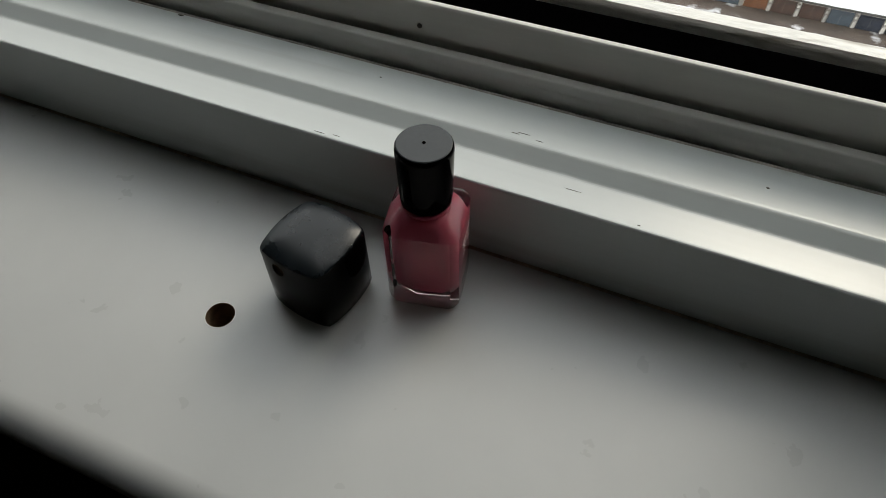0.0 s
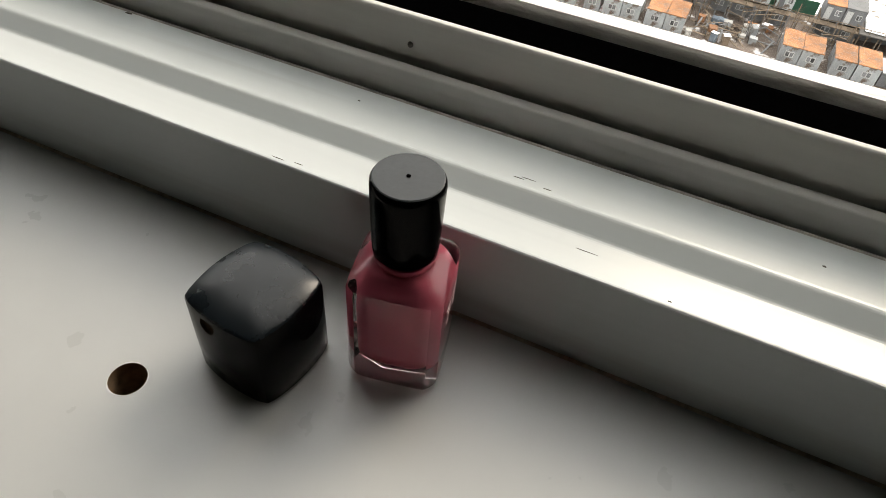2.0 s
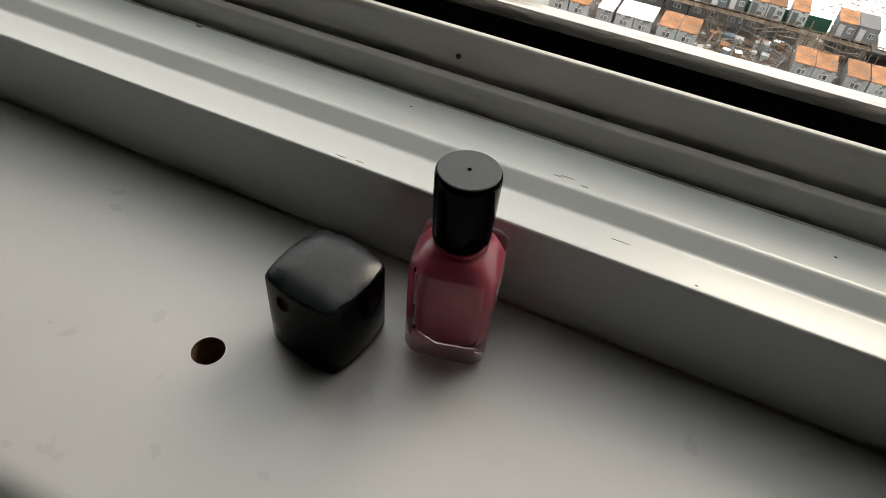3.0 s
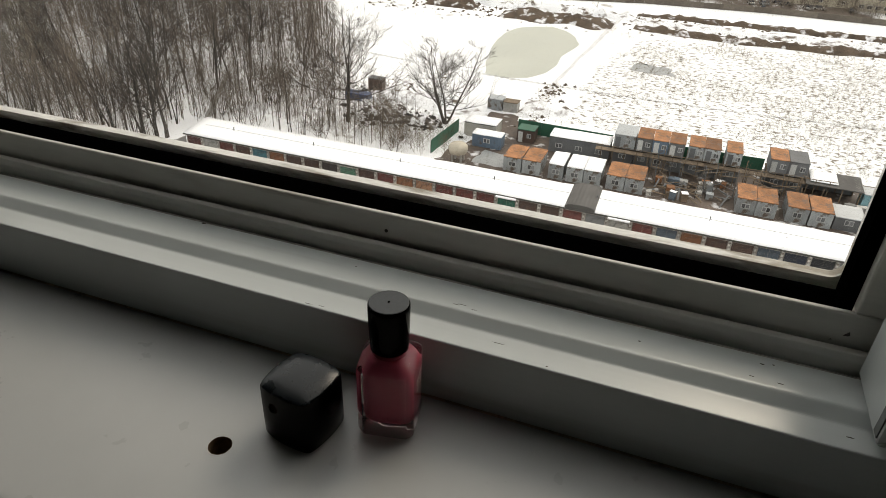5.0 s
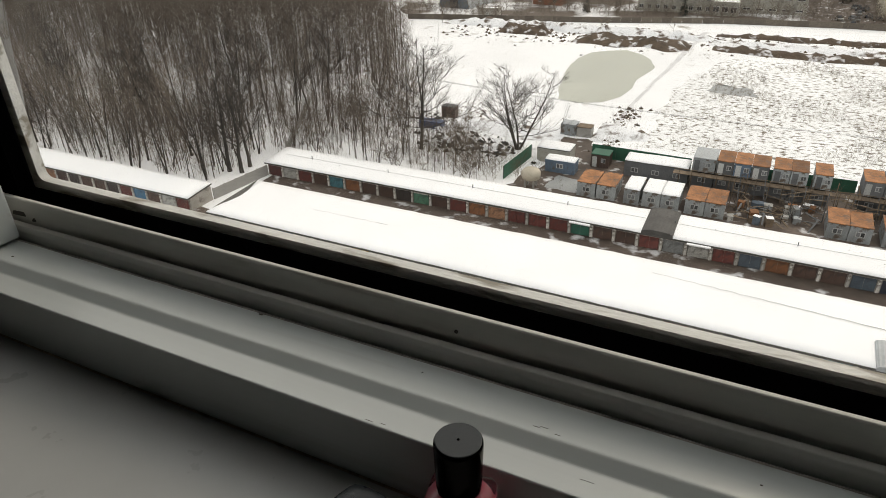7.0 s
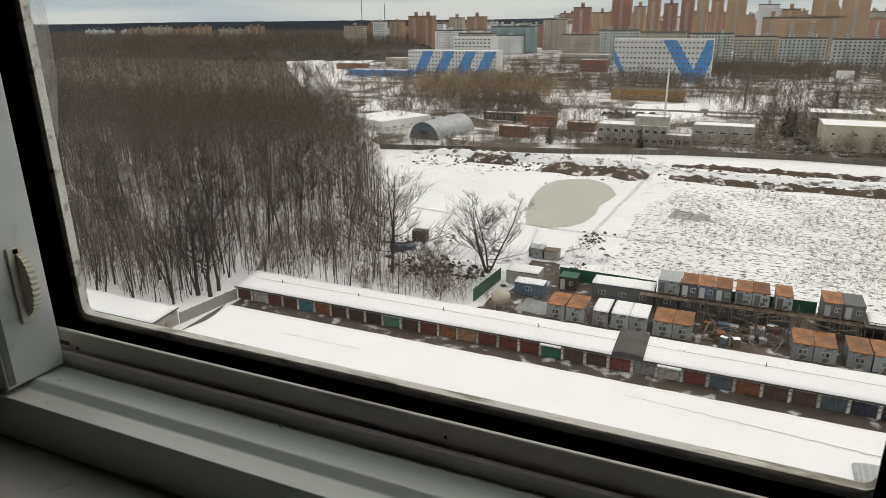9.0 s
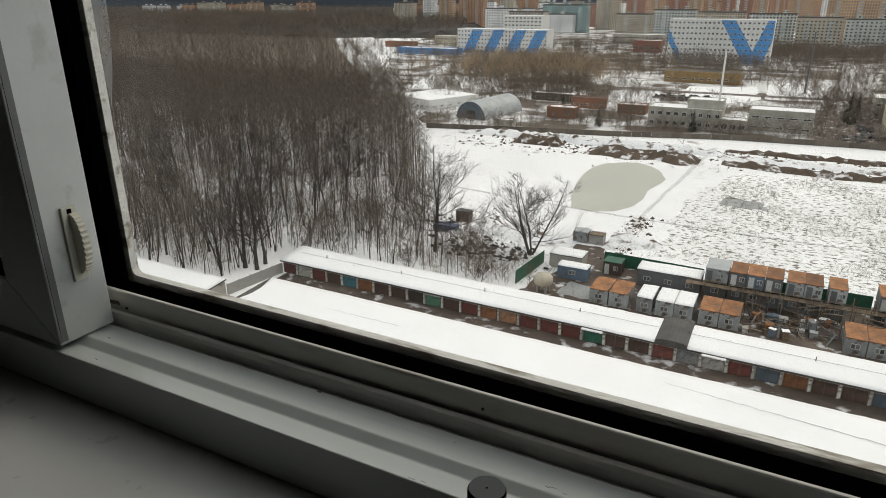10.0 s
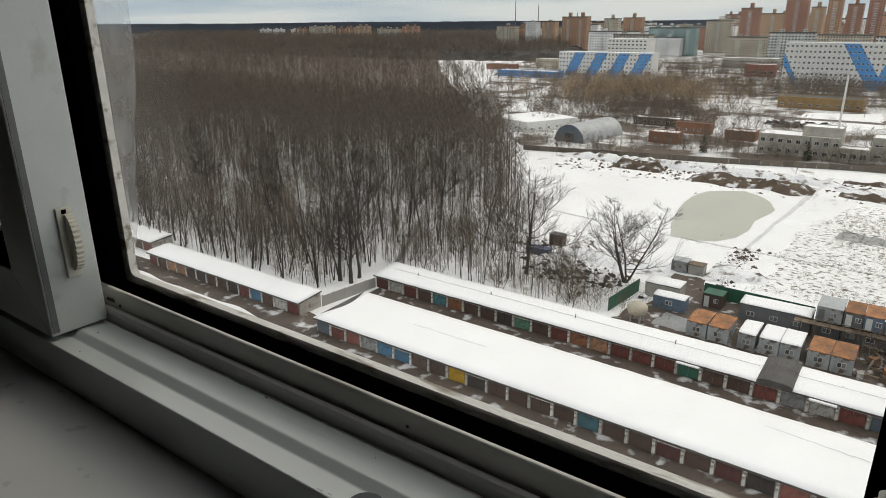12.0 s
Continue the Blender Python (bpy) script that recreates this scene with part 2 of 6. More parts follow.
M["town"] = mat("trampled_snow_and_mud", (0.74, 0.74, 0.74), 0.85, 0.1, 0.02, 0.1, 0.3, stain=(0.125, 0.098, 0.078), stain_at=0.515, stain_scale=0.05, bump_dist=0.3)
M["panel_white"] = mat("white_facade", (0.70, 0.70, 0.68), 0.8, 0.05, 0.05, 0.04, 0.0)
M["panel_blue"] = mat("blue_facade", (0.08, 0.29, 0.62), 0.7, 0.08, 0.05, 0.04, 0.0)
M["facade_grey"] = mat("grey_plaster", (0.40, 0.385, 0.34), 0.9, 0.15, 0.15, 0.1, 0.0, stain=(0.24, 0.23, 0.21), stain_at=0.62, stain_scale=0.2)
M["facade_cream"] = mat("cream_plaster", (0.55, 0.50, 0.40), 0.9, 0.1, 0.1, 0.08, 0.0)
M["brick"] = mat("red_brick", (0.30, 0.145, 0.095), 0.9, 0.15, 0.4, 0.1, 0.0)
M["metal_roof"] = mat("galvanised_roof", (0.38, 0.40, 0.41), 0.5, 0.15, 0.3, 0.1, 0.1)
M["canopy"] = mat("far_wood_canopy", (0.050, 0.044, 0.040), 1.0, 0.3, 0.01, 0.4, 0.0)
M["old_concrete"] = mat("stained_concrete", (0.135, 0.115, 0.095), 0.95, 0.2, 0.3, 0.15, 0.3, rand=0.2)


# ---- building blocks ----
def box(bm, x0, x1, y0, y1, z0, z1, index=0):
    v = [bm.verts.new((x, y, z)) for z in (z0, z1) for y in (y0, y1) for x in (x0, x1)]
    for a in ((0, 2, 3, 1), (4, 5, 7, 6), (0, 1, 5, 4), (2, 6, 7, 3), (0, 4, 6, 2), (1, 3, 7, 5)):
        bm.faces.new([v[i] for i in a]).material_index = index
    return v


def boxed(x0, x1, y0, y1, z0, z1, bevel=0.0):
    bm = bmesh.new()
    box(bm, x0, x1, y0, y1, z0, z1)
    if bevel:
        bmesh.ops.bevel(bm, geom=bm.edges[:], offset=bevel, segments=2, profile=0.5, affect="EDGES")
    return bm


def mesh_of(name, bm, materials, smooth=False):
    me = bpy.data.meshes.new(name)
    bmesh.ops.recalc_face_normals(bm, faces=bm.faces[:])
    bm.to_mesh(me)
    bm.free()
    for m in materials if isinstance(materials, (list, tuple)) else [materials]:
        me.materials.append(m)
    if smooth:
        me.polygons.foreach_set("use_smooth", [True] * len(me.polygons))
    return me


def part(name, bm, material, parent, label="", smooth=False, at=None):
    ob = new(name, mesh_of(name, bm, material, smooth))
    ob.parent = parent
    if at is not None:
        ob.matrix_local = at
    return tagged(ob, label)


def piece(name, me, parent, at):
    ob = new(name, me)
    ob.parent = parent
    ob.matrix_local = at
    return ob


def thing(name, label, category, at=None, group="", kind=""):
    ob = new(name)
    ob.empty_display_size = 0.05
    if at is not None:
        ob.matrix_world = at
    return tagged(ob, label, category, group, kind)


def solid(name, bm, material, label, category, kind="", smooth=False, group=""):
    return tagged(new(name, mesh_of(name, bm, material, smooth)), label, category, group, kind)


def rounded(points, r, seg=3):
    """The polygon with its corners rounded by r."""
    out, k = [], len(points)
    for i in range(k):
        p, a, c = Vector(points[i]), Vector(points[i - 1]), Vector(points[(i + 1) % k])
        d = min(r, (a - p).length * 0.45, (c - p).length * 0.45)
        s, e = p + (a - p).normalized() * d, p + (c - p).normalized() * d
        for j in range(seg + 1):
            f = j / seg
            out.append(((1 - f) ** 2 * s + 2 * f * (1 - f) * p + f * f * e)[:])
    return out


def rail(points, x0, x1, r=0.0008, bm=None):
    """A profile in y and z drawn out along x."""
    bm = bm or bmesh.new()
    pts = rounded(points, r)
    a = [bm.verts.new((x0, y, z)) for y, z in pts]
    b = [bm.verts.new((x1, y, z)) for y, z in pts]
    bm.faces.new(a)
    bm.faces.new(b[::-1])
    for i in range(len(pts)):
        j = (i + 1) % len(pts)
        bm.faces.new((a[i], b[i], b[j], a[j]))
    return bm


def plate(points, y0, y1, bevel=0.0, bm=None):
    """A polygon in x and z drawn out along y."""
    bm = bm or bmesh.new()
    a = [bm.verts.new((x, y0, z)) for x, z in points]
    b = [bm.verts.new((x, y1, z)) for x, z in points]
    bm.faces.new(a)
    bm.faces.new(b[::-1])
    for i in range(len(points)):
        j = (i + 1) % len(points)
        bm.faces.new((a[i], b[i], b[j], a[j]))
    if bevel:
        bmesh.ops.bevel(bm, geom=bm.edges[:], offset=bevel, segments=2, profile=0.5, affect="EDGES")
    return bm


def ring(outer, inner, radius, y0, y1, seg=8):
    """A frame between two rectangles (x0, x1, z0, z1) in x and z; the inner corners are rounded."""
    bm = bmesh.new()

    def corners(rect, r):
        x0, x1, z0, z1 = rect
        pts = []
        for cx, cz, a0 in ((x1 - r, z1 - r, 0), (x0 + r, z1 - r, 90), (x0 + r, z0 + r, 180), (x1 - r, z0 + r, 270)):
            for k in range(seg + 1):
                a = radians(a0 + 90 * k / seg)
                pts.append((cx + r * math.cos(a), cz + r * math.sin(a)))
        return pts

    loops = [[bm.verts.new((x, y, z)) for x, z in corners(rc, rr)] for rc, rr, y in ((outer, 1e-4, y0), (inner, radius, y0), (inner, radius, y1), (outer, 1e-4, y1))]
    n = len(loops[0])
    for a, b in zip(loops, loops[1:] + loops[:1]):
        for i in range(n):
            j = (i + 1) % n
            bm.faces.new((a[i], a[j], b[j], b[i]))
    return bm


def soften(ob, angle=35):
    ob.data.polygons.foreach_set("use_smooth", [True] * len(ob.data.polygons))
    ob.data.set_sharp_from_angle(angle=radians(angle))
    return ob


# ---- balcony room round the camera ----
# unseen walls and ceiling, added to close the room and kept dark
X0, X1, YB, ZF, ZC, ZT = -1.02, 0.86, -3.4, -1.08, 1.62, 1.36
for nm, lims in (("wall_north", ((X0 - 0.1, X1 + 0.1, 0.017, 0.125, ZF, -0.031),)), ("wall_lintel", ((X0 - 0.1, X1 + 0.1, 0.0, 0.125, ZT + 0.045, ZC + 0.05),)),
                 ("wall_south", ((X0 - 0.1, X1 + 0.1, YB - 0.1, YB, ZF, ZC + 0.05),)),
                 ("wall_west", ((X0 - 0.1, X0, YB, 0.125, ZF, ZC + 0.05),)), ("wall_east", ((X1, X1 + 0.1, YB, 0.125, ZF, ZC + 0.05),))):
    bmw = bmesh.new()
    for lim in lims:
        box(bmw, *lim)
    solid(nm, bmw, M["wall"], "unseen near-black wall closing the balcony and limiting bounced light", "wall", "structure")
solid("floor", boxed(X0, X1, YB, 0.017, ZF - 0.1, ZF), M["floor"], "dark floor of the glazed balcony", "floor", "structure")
solid("ceiling", boxed(X0, X1, YB, 0.0, ZC, ZC + 0.1), M["wall"], "unseen near-black ceiling limiting bounced light", "ceiling", "structure")

# the sill: a laminated board with a rounded front edge and a drilled hole
HOLE = (-0.0648, -0.0508, 0.0056)
bm = bmesh.new()
rect = [bm.verts.new(p) for p in ((X0, -0.106, 0), (X1, -0.106, 0), (X1, 0.0168, 0), (X0, 0.0168, 0))]
circ = [bm.verts.new((HOLE[0] + HOLE[2] * math.cos(a), HOLE[1] + HOLE[2] * math.sin(a), 0)) for a in np.linspace(0, 2 * math.pi, 32, endpoint=False)]
edges = [bm.edges.new((loop[i], loop[(i + 1) % len(loop)])) for loop in (rect, circ) for i in range(len(loop))]
bmesh.ops.triangle_fill(bm, edges=edges, use_beauty=True)
low = [bm.verts.new((v.co.x, v.co.y, -0.022)) for v in circ]
for i in range(32):
    bm.faces.new((circ[i], circ[(i + 1) % 32], low[(i + 1) % 32], low[i])).material_index = 1
bm.faces.new(low).material_index = 1
arc = [(-0.106 - 0.012 * math.sin(a), -0.012 + 0.012 * math.cos(a)) for a in np.linspace(0, math.pi, 13)]
for (ya, za), (yb, zb) in zip(arc, arc[1:]):
    f = bm.faces.new([bm.verts.new(p) for p in ((X0, ya, za), (X1, ya, za), (X1, yb, zb), (X0, yb, zb))])
bm.faces.new([bm.verts.new(p) for p in ((X0, -0.106, -0.024), (X1, -0.106, -0.024), (X1, 0.0168, -0.024), (X0, 0.0168, -0.024))])
bmesh.ops.remove_doubles(bm, verts=bm.verts[:], dist=1e-6)
sill = solid("window_sill", bm, [M["sill"], M["chip"]], "off-white laminated window sill with a drilled hole", "window sill", "structure")
# pale ring of chipped laminate on the hole's rim
bm = bmesh.new()
for k in range(32):
    a, b = 2 * math.pi * k / 32, 2 * math.pi * (k + 1) / 32
    w0, w1 = (0.00025 + 0.0002 * math.sin(3 * t + 1) for t in (a, b))
    bm.faces.new([bm.verts.new((HOLE[0] + (HOLE[2] + w) * math.cos(t), HOLE[1] + (HOLE[2] + w) * math.sin(t), 0.0002)) for t, w in ((a, 0), (b, 0), (b, w1), (a, w0))])
soften(sill, 30)
part("hole_rim", bm, M["frame_white"], sill, "chipped pale rim")


# ---- window ----
window = thing("window_1", "white plastic sliding balcony window with dusty tracks", "window", kind="structure")
WL, WR = X0, X1
part("frame_base", rail([(0.017, -0.03), (0.017, 0.038), (0.0338, 0.0366), (0.0408, 0.0412), (0.0665, 0.0392), (0.0665, 0.030), (0.125, 0.030), (0.125, -0.03)], WL, WR, 0.0012), M["upvc"], window, "white frame base with a bright rim and track")
part("track_bead", rail([(0.0684, 0.031), (0.0684, 0.0452), (0.0695, 0.0492), (0.0735, 0.0496), (0.0742, 0.047), (0.0742, 0.031)], WL, WR, 0.0008), M["upvc_dirty"], window, "dusty grey track bead")
part("frame_head", boxed(WL, WR, 0.017, 0.125, ZT, ZT + 0.045, 0.001), M["upvc"], window)
part("frame_side", boxed(WL, WL + 0.045, 0.0175, 0.1248, 0.0415, ZT - 0.0005, 0.001), M["upvc"], window)
part("frame_side", boxed(WR - 0.045, WR, 0.0175, 0.1248, 0.0415, ZT - 0.0005, 0.001), M["upvc"], window)

# black strips fill and darken the gaps on both sides of the track bead
part("seam", rail([(0.0667, 0.0300), (0.0667, 0.0362), (0.0682, 0.0362), (0.0682, 0.0300)], WL, WR, 0.0002), M["rubber"], window, "black strip darkening the gap")
part("seam", rail([(0.0744, 0.0310), (0.0744, 0.0455), (0.0758, 0.0455), (0.0758, 0.0310)], WL, WR, 0.0002), M["rubber"], window, "black strip darkening the gap")

grime = mat("thin_grey_grime", (0.30, 0.285, 0.25), 0.8, 0.45, 30, 0.3, 0.1)
part("grime_line", rail([(0.0646, 0.0393), (0.0654, 0.0396), (0.0664, 0.0392)], WL, WR, 0.00005), grime, window, "thin line of grey grime")
# sealing strip along the back edge of the sill
part("sealant", rail([(0.0157, 0.0002), (0.0169, 0.0002), (0.0169, 0.0012), (0.0162, 0.0006)], WL, WR, 0.0003), mat("old_sealant", (0.42, 0.36, 0.28), 0.7, 0.3, 60, 0.2, 0.2), window, "yellowed sealant line")


def outer_sash(x0, x1, left=True):
    """Glazed sash in the outer track: rails, black gasket, pane and weathered outer bead."""
    zt = ZT - 0.004
    sash = part("outer_sash", rail([(0.0760, 0.033), (0.0760, 0.0652), (0.0767, 0.0662), (0.0792, 0.0660), (0.0815, 0.0638), (0.0815, 0.056), (0.112, 0.056), (0.112, 0.033)], x0, x1, 0.0006), M["upvc_dirty"], window, "dusty sash rail")
    li, ri = x0 + 0.045, x1 - 0.045
    part("stile", boxed(x0, li, 0.0762, 0.1118, 0.0663, zt, 0.0012), M["upvc_dirty"], sash)
    part("stile", boxed(ri, x1, 0.0762, 0.1118, 0.0663, zt, 0.0012), M["upvc_dirty"], sash)
    part("top_rail", boxed(li + 0.0005, ri - 0.0005, 0.0764, 0.1116, zt - 0.045, zt, 0.0012), M["upvc_dirty"], sash)
    zi = zt - 0.046
    gl = li + (0.026 if left else 0.001)
    bl = li + (0.0255 if left else 0.007)
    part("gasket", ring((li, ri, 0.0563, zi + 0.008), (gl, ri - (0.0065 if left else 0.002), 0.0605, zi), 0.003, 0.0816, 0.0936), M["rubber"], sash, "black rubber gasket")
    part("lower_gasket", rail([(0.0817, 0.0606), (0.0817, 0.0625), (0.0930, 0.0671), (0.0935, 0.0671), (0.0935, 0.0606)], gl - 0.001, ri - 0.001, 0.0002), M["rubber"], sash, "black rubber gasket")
    part("outer_bead", ring((li, ri, 0.0565, zi + 0.006), (bl, ri - 0.004, 0.0702, zi - 0.006), 0.0065, 0.0985, 0.1054), M["bead"], sash, "weathered off-white outer bead")
    pane = part("pane", boxed(li - 0.002, ri + 0.002, 0.0942, 0.0982, 0.0565, zi + 0.004), M["pane"], sash, "clear window glass")
    pane.visible_shadow = False
    return sash


outer_sash(-0.450, 0.243)
outer_sash(WL + 0.047, -0.452, False)
outer_sash(0.245, WR - 0.047, False)


def handle(parent, x, y, z, way):
    """Cream catch on a sash's end: a backing plate and a half-round ridged thumb grip."""
    base = part("catch", boxed(min(x, x + way * 0.0025), max(x, x + way * 0.0025), y - 0.006, y + 0.006, z - 0.0295, z + 0.0295, 0.0006), M["grip"], parent, "cream plastic catch plate")
    pts, n = [], 64
    for k in range(n + 1):
        a = math.pi * k / n
        tooth = 0.0007 * (1 if (k // 2) % 2 else -1)
        pts.append((x + way * (0.0024 + (0.0105 + tooth) * math.sin(a)), z - 0.024 * math.cos(a) * 1.0))
    part("grip", plate(pts if way > 0 else pts[::-1], y - 0.0005, y + 0.0052), M["grip"], base, "ridged cream thumb grip")
    part("screw", boxed(min(x, x + way * 0.0031), max(x, x + way * 0.0031), y - 0.0018, y + 0.0018, z + 0.0245, z + 0.028, 0.0004), M["rubber"], base)


def inner_sash(x_end, x_far, way):
    """Sash parked in the inner track; x_end is the end that shows, way points into the gap."""
    z0, z1, y0, y1, w = 0.0425, ZT - 0.003, 0.0185, 0.0655, 0.054
    xi, xo = x_end - way * w, x_far + way * w
    g = 0.0003 * way
    sash = part("inner_sash", plate([(x_end, z0), (x_end, z1), (xi, z1 - w), (xi, z0 + w - 0.008)], y0, y1, 0.0012), M["upvc"], window, "white sash stile with a mitred corner")
    part("bottom_rail", plate([(x_end - g * 2.5, z0), (xi - g, z0 + w - 0.0085), (xo + g, z0 + w - 0.0085), (x_far, z0)], y0 + 0.0002, y1 - 0.0003, 0.0006), M["upvc"], sash)
    part("top_rail", plate([(x_end - g * 2.5, z1), (xi - g, z1 - w + 0.0005), (xo + g, z1 - w + 0.0005), (x_far, z1)], y0 + 0.0002, y1 - 0.0003, 0.0006), M["upvc"], sash)
    part("far_stile", plate([(x_far, z0 + 0.001), (x_far, z1 - 0.001), (xo, z1 - w), (xo, z0 + w - 0.008)], y0 + 0.0003, y1 - 0.0004, 0.0006), M["upvc"], sash)
    a, b = min(xi, xo), max(xi, xo)
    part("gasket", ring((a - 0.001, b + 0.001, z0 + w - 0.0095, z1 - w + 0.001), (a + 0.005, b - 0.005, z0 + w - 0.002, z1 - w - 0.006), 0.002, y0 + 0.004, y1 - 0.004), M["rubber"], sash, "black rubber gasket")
    pane = part("pane", boxed(a - 0.0005, b + 0.0005, 0.040, 0.044, z0 + w - 0.009, z1 - w + 0.0005), M["pane"], sash, "clear window glass")
    pane.visible_shadow = False
    # strip at the front of the end face; its grey stands for a recess's shade
    part("brush_strip", boxed(min(x_end, x_end + way * 0.0006), max(x_end, x_end + way * 0.0006), y0 + 0.0015, y0 + 0.0065, z0 + 0.003, z1 - 0.003), mat("recess_shade_grey", (0.16, 0.17, 0.17), 0.9, 0.1, 60), sash, "dark grey strip standing for a shaded recess")
    handle(sash, x_end, 0.0452, 0.1185, way)
    return sash


inner_sash(-0.367, -1.0, 1)
inner_sash(0.2055, 0.84, -1)

# a strip of clouded protective film that hangs from the outer sash behind the glass
bm = bmesh.new()
last = None
for k in range(31):
    z = 0.03 + 0.67 * k / 30
    xe = -0.555 + 0.088 * (1 - math.exp(-(z - 0.03) * 8)) + 0.004 * math.sin(z * 31) - 0.10 * max(0.0, z - 0.42)
    row = [bm.verts.new((-0.445 + (xe + 0.445) * u, 0.1135 + 0.078 * u ** 0.8 + 0.003 * math.sin(u * 9 + z * 11), z)) for u in np.linspace(0, 1, 9)]
    if last:
        for i in range(8):
            bm.faces.new((last[i], last[i + 1], row[i + 1], row[i]))
    last = row
film_mat = bpy.data.materials.new("clouded_film")
film_mat.use_nodes = True
fn, fl = film_mat.node_tree.nodes, film_mat.node_tree.links
ftr, fdf, fmx = fn.new("ShaderNodeBsdfTransparent"), fn.new("ShaderNodeBsdfTranslucent"), fn.new("ShaderNodeMixShader")
fnz, ftc = fn.new("ShaderNodeTexNoise"), fn.new("ShaderNodeTexCoord")
fnz.inputs["Scale"].default_value = 30
frm = fn.new("ShaderNodeMapRange")
frm.inputs["To Min"].default_value, frm.inputs["To Max"].default_value = 0.12, 0.5
fdf.inputs["Color"].default_value = (0.75, 0.76, 0.77, 1)
fl.new(ftc.outputs["Object"], fnz.inputs["Vector"])
fl.new(fnz.outputs["Fac"], frm.inputs["Value"])
fl.new(frm.outputs["Result"], fmx.inputs["Fac"])
fl.new(ftr.outputs["BSDF"], fmx.inputs[1])
fl.new(fdf.outputs["BSDF"], fmx.inputs[2])
fl.new(fmx.outputs["Shader"], fn["Material Output"].inputs["Surface"])
film_ob = solid("plastic_film", bm, film_mat, "clouded strip of plastic film hanging behind the glass", "film", smooth=True)

# grime specks and scuffs on the tracks, where they lie
def track_height(y):
    return float(np.interp(y, [0.017, 0.0338, 0.0408, 0.0665], [0.038, 0.0366, 0.0412, 0.0392]))


for x, y, sx, sy in ((-0.155, 0.0640, 0.0020, 0.0008), (-0.047, 0.057, 0.0006, 0.0004), (0.109, 0.052, 0.0007, 0.0005), (-0.350, 0.047, 0.0014, 0.0008),
                     (0.017, 0.0445, 0.0020, 0.00018), (0.027, 0.0435, 0.0018, 0.0002), (0.020, 0.0455, 0.0030, 0.00012), (0.16, 0.046, 0.0014, 0.0003), (0.172, 0.0455, 0.0016, 0.0003), (0.165, 0.058, 0.0012, 0.0005), (0.170, 0.0595, 0.0006, 0.0004),
                     (-0.335, 0.024, 0.002, 0.0003), (0.071, 0.0195, 0.0008, 0.0003), (-0.055, 0.0190, 0.0030, 0.00018), (-0.048, 0.0198, 0.0020, 0.00015), (0.199, 0.0260, 0.0018, 0.0004), (0.045, 0.0275, 0.0040, 0.00012)):
    bm = bmesh.new()
    bmesh.ops.create_icosphere(bm, subdivisions=1, radius=1)
    for v in bm.verts:
        v.co = Vector((v.co.x * sx * (1 + 0.4 * noise.noise(v.co * 3 + Vector((x * 90, 0, 0)))), v.co.y * sy, v.co.z * 0.0002)) + Vector((x, y, track_height(y)))
    part("grime_speck", bm, M["speck"], window, smooth=True)
for x0, x1, z0, z1 in ((-0.386, -0.371, 0.0520, 0.0562), (-0.366, -0.361, 0.0500, 0.0535), (0.1965, 0.2000, 0.0535, 0.0565), (0.1915, 0.1932, 0.0500, 0.0510)):
    part("worn_patch", plate(rounded([(x0, z0), (x1, z0 + 0.0006), (x1 - 0.001, z1), (x0 + 0.002, z1 - 0.0008)], 0.001), 0.07575, 0.0762), M["speck"], window)
bm = bmesh.new()
bmesh.ops.create_uvsphere(bm, u_segments=10, v_segments=6, radius=0.0011)
part("drain_plug", bm, M["speck"], window, at=pose(-0.037, 0.0759, 0.0555))


# ---- things on the sill ----
def squircle(hw, bulge, r, z, n=10):
    """A square with rounded corners and bowed sides, as points at height z."""
    pts = []
    for side in range(4):
        a = radians(90 * side)
        for k in range(n):
            f = -1 + 2 * k / n
            q = abs(f)
            x = hw * f
            y = -hw - bulge * (1 - f * f)
            if q > 1 - r / hw:
                e = (q - (1 - r / hw)) / (r / hw)
                y += r * 0.30 * e * e
                x -= math.copysign(r * 0.30 * e * e, f)
            pts.append((x * math.cos(a) - y * math.sin(a), x * math.sin(a) + y * math.cos(a), z))
    return pts


def loft(rows, cap_low=True, cap_top=True):
    bm = bmesh.new()
    loops = [[bm.verts.new(p) for p in row] for row in rows]
    n = len(loops[0])
    for a, b in zip(loops, loops[1:]):
        for i in range(n):
            j = (i + 1) % n
            bm.faces.new((a[i], a[j], b[j], b[i]))
    if cap_low:
        bm.faces.new(loops[0][::-1])
    if cap_top:
        bm.faces.new(loops[-1])
    return bm


def turned(rows, n=40):
    return loft([[(r * math.cos(2 * math.pi * k / n), r * math.sin(2 * math.pi * k / n), z) for k in range(n)] for r, z in rows])


bottle = thing("nail_polish_bottle", "square glass nail polish bottle, pink polish, black cap", "nail polish", pose(0.0019, -0.0044, 0, 0, 0, 11.5))
glass = bpy.data.materials.new("reflection_tinted_glass")
glass.use_nodes = True
gb = glass.node_tree.nodes["Principled BSDF"]
# pink tint: the polish's reflections are put into the clear glass's colour
gb.inputs["Base Color"].default_value = (1.0, 0.90, 0.90, 1)
gb.inputs["Transmission Weight"].default_value, gb.inputs["Roughness"].default_value, gb.inputs["IOR"].default_value = 1.0, 0.02, 1.45
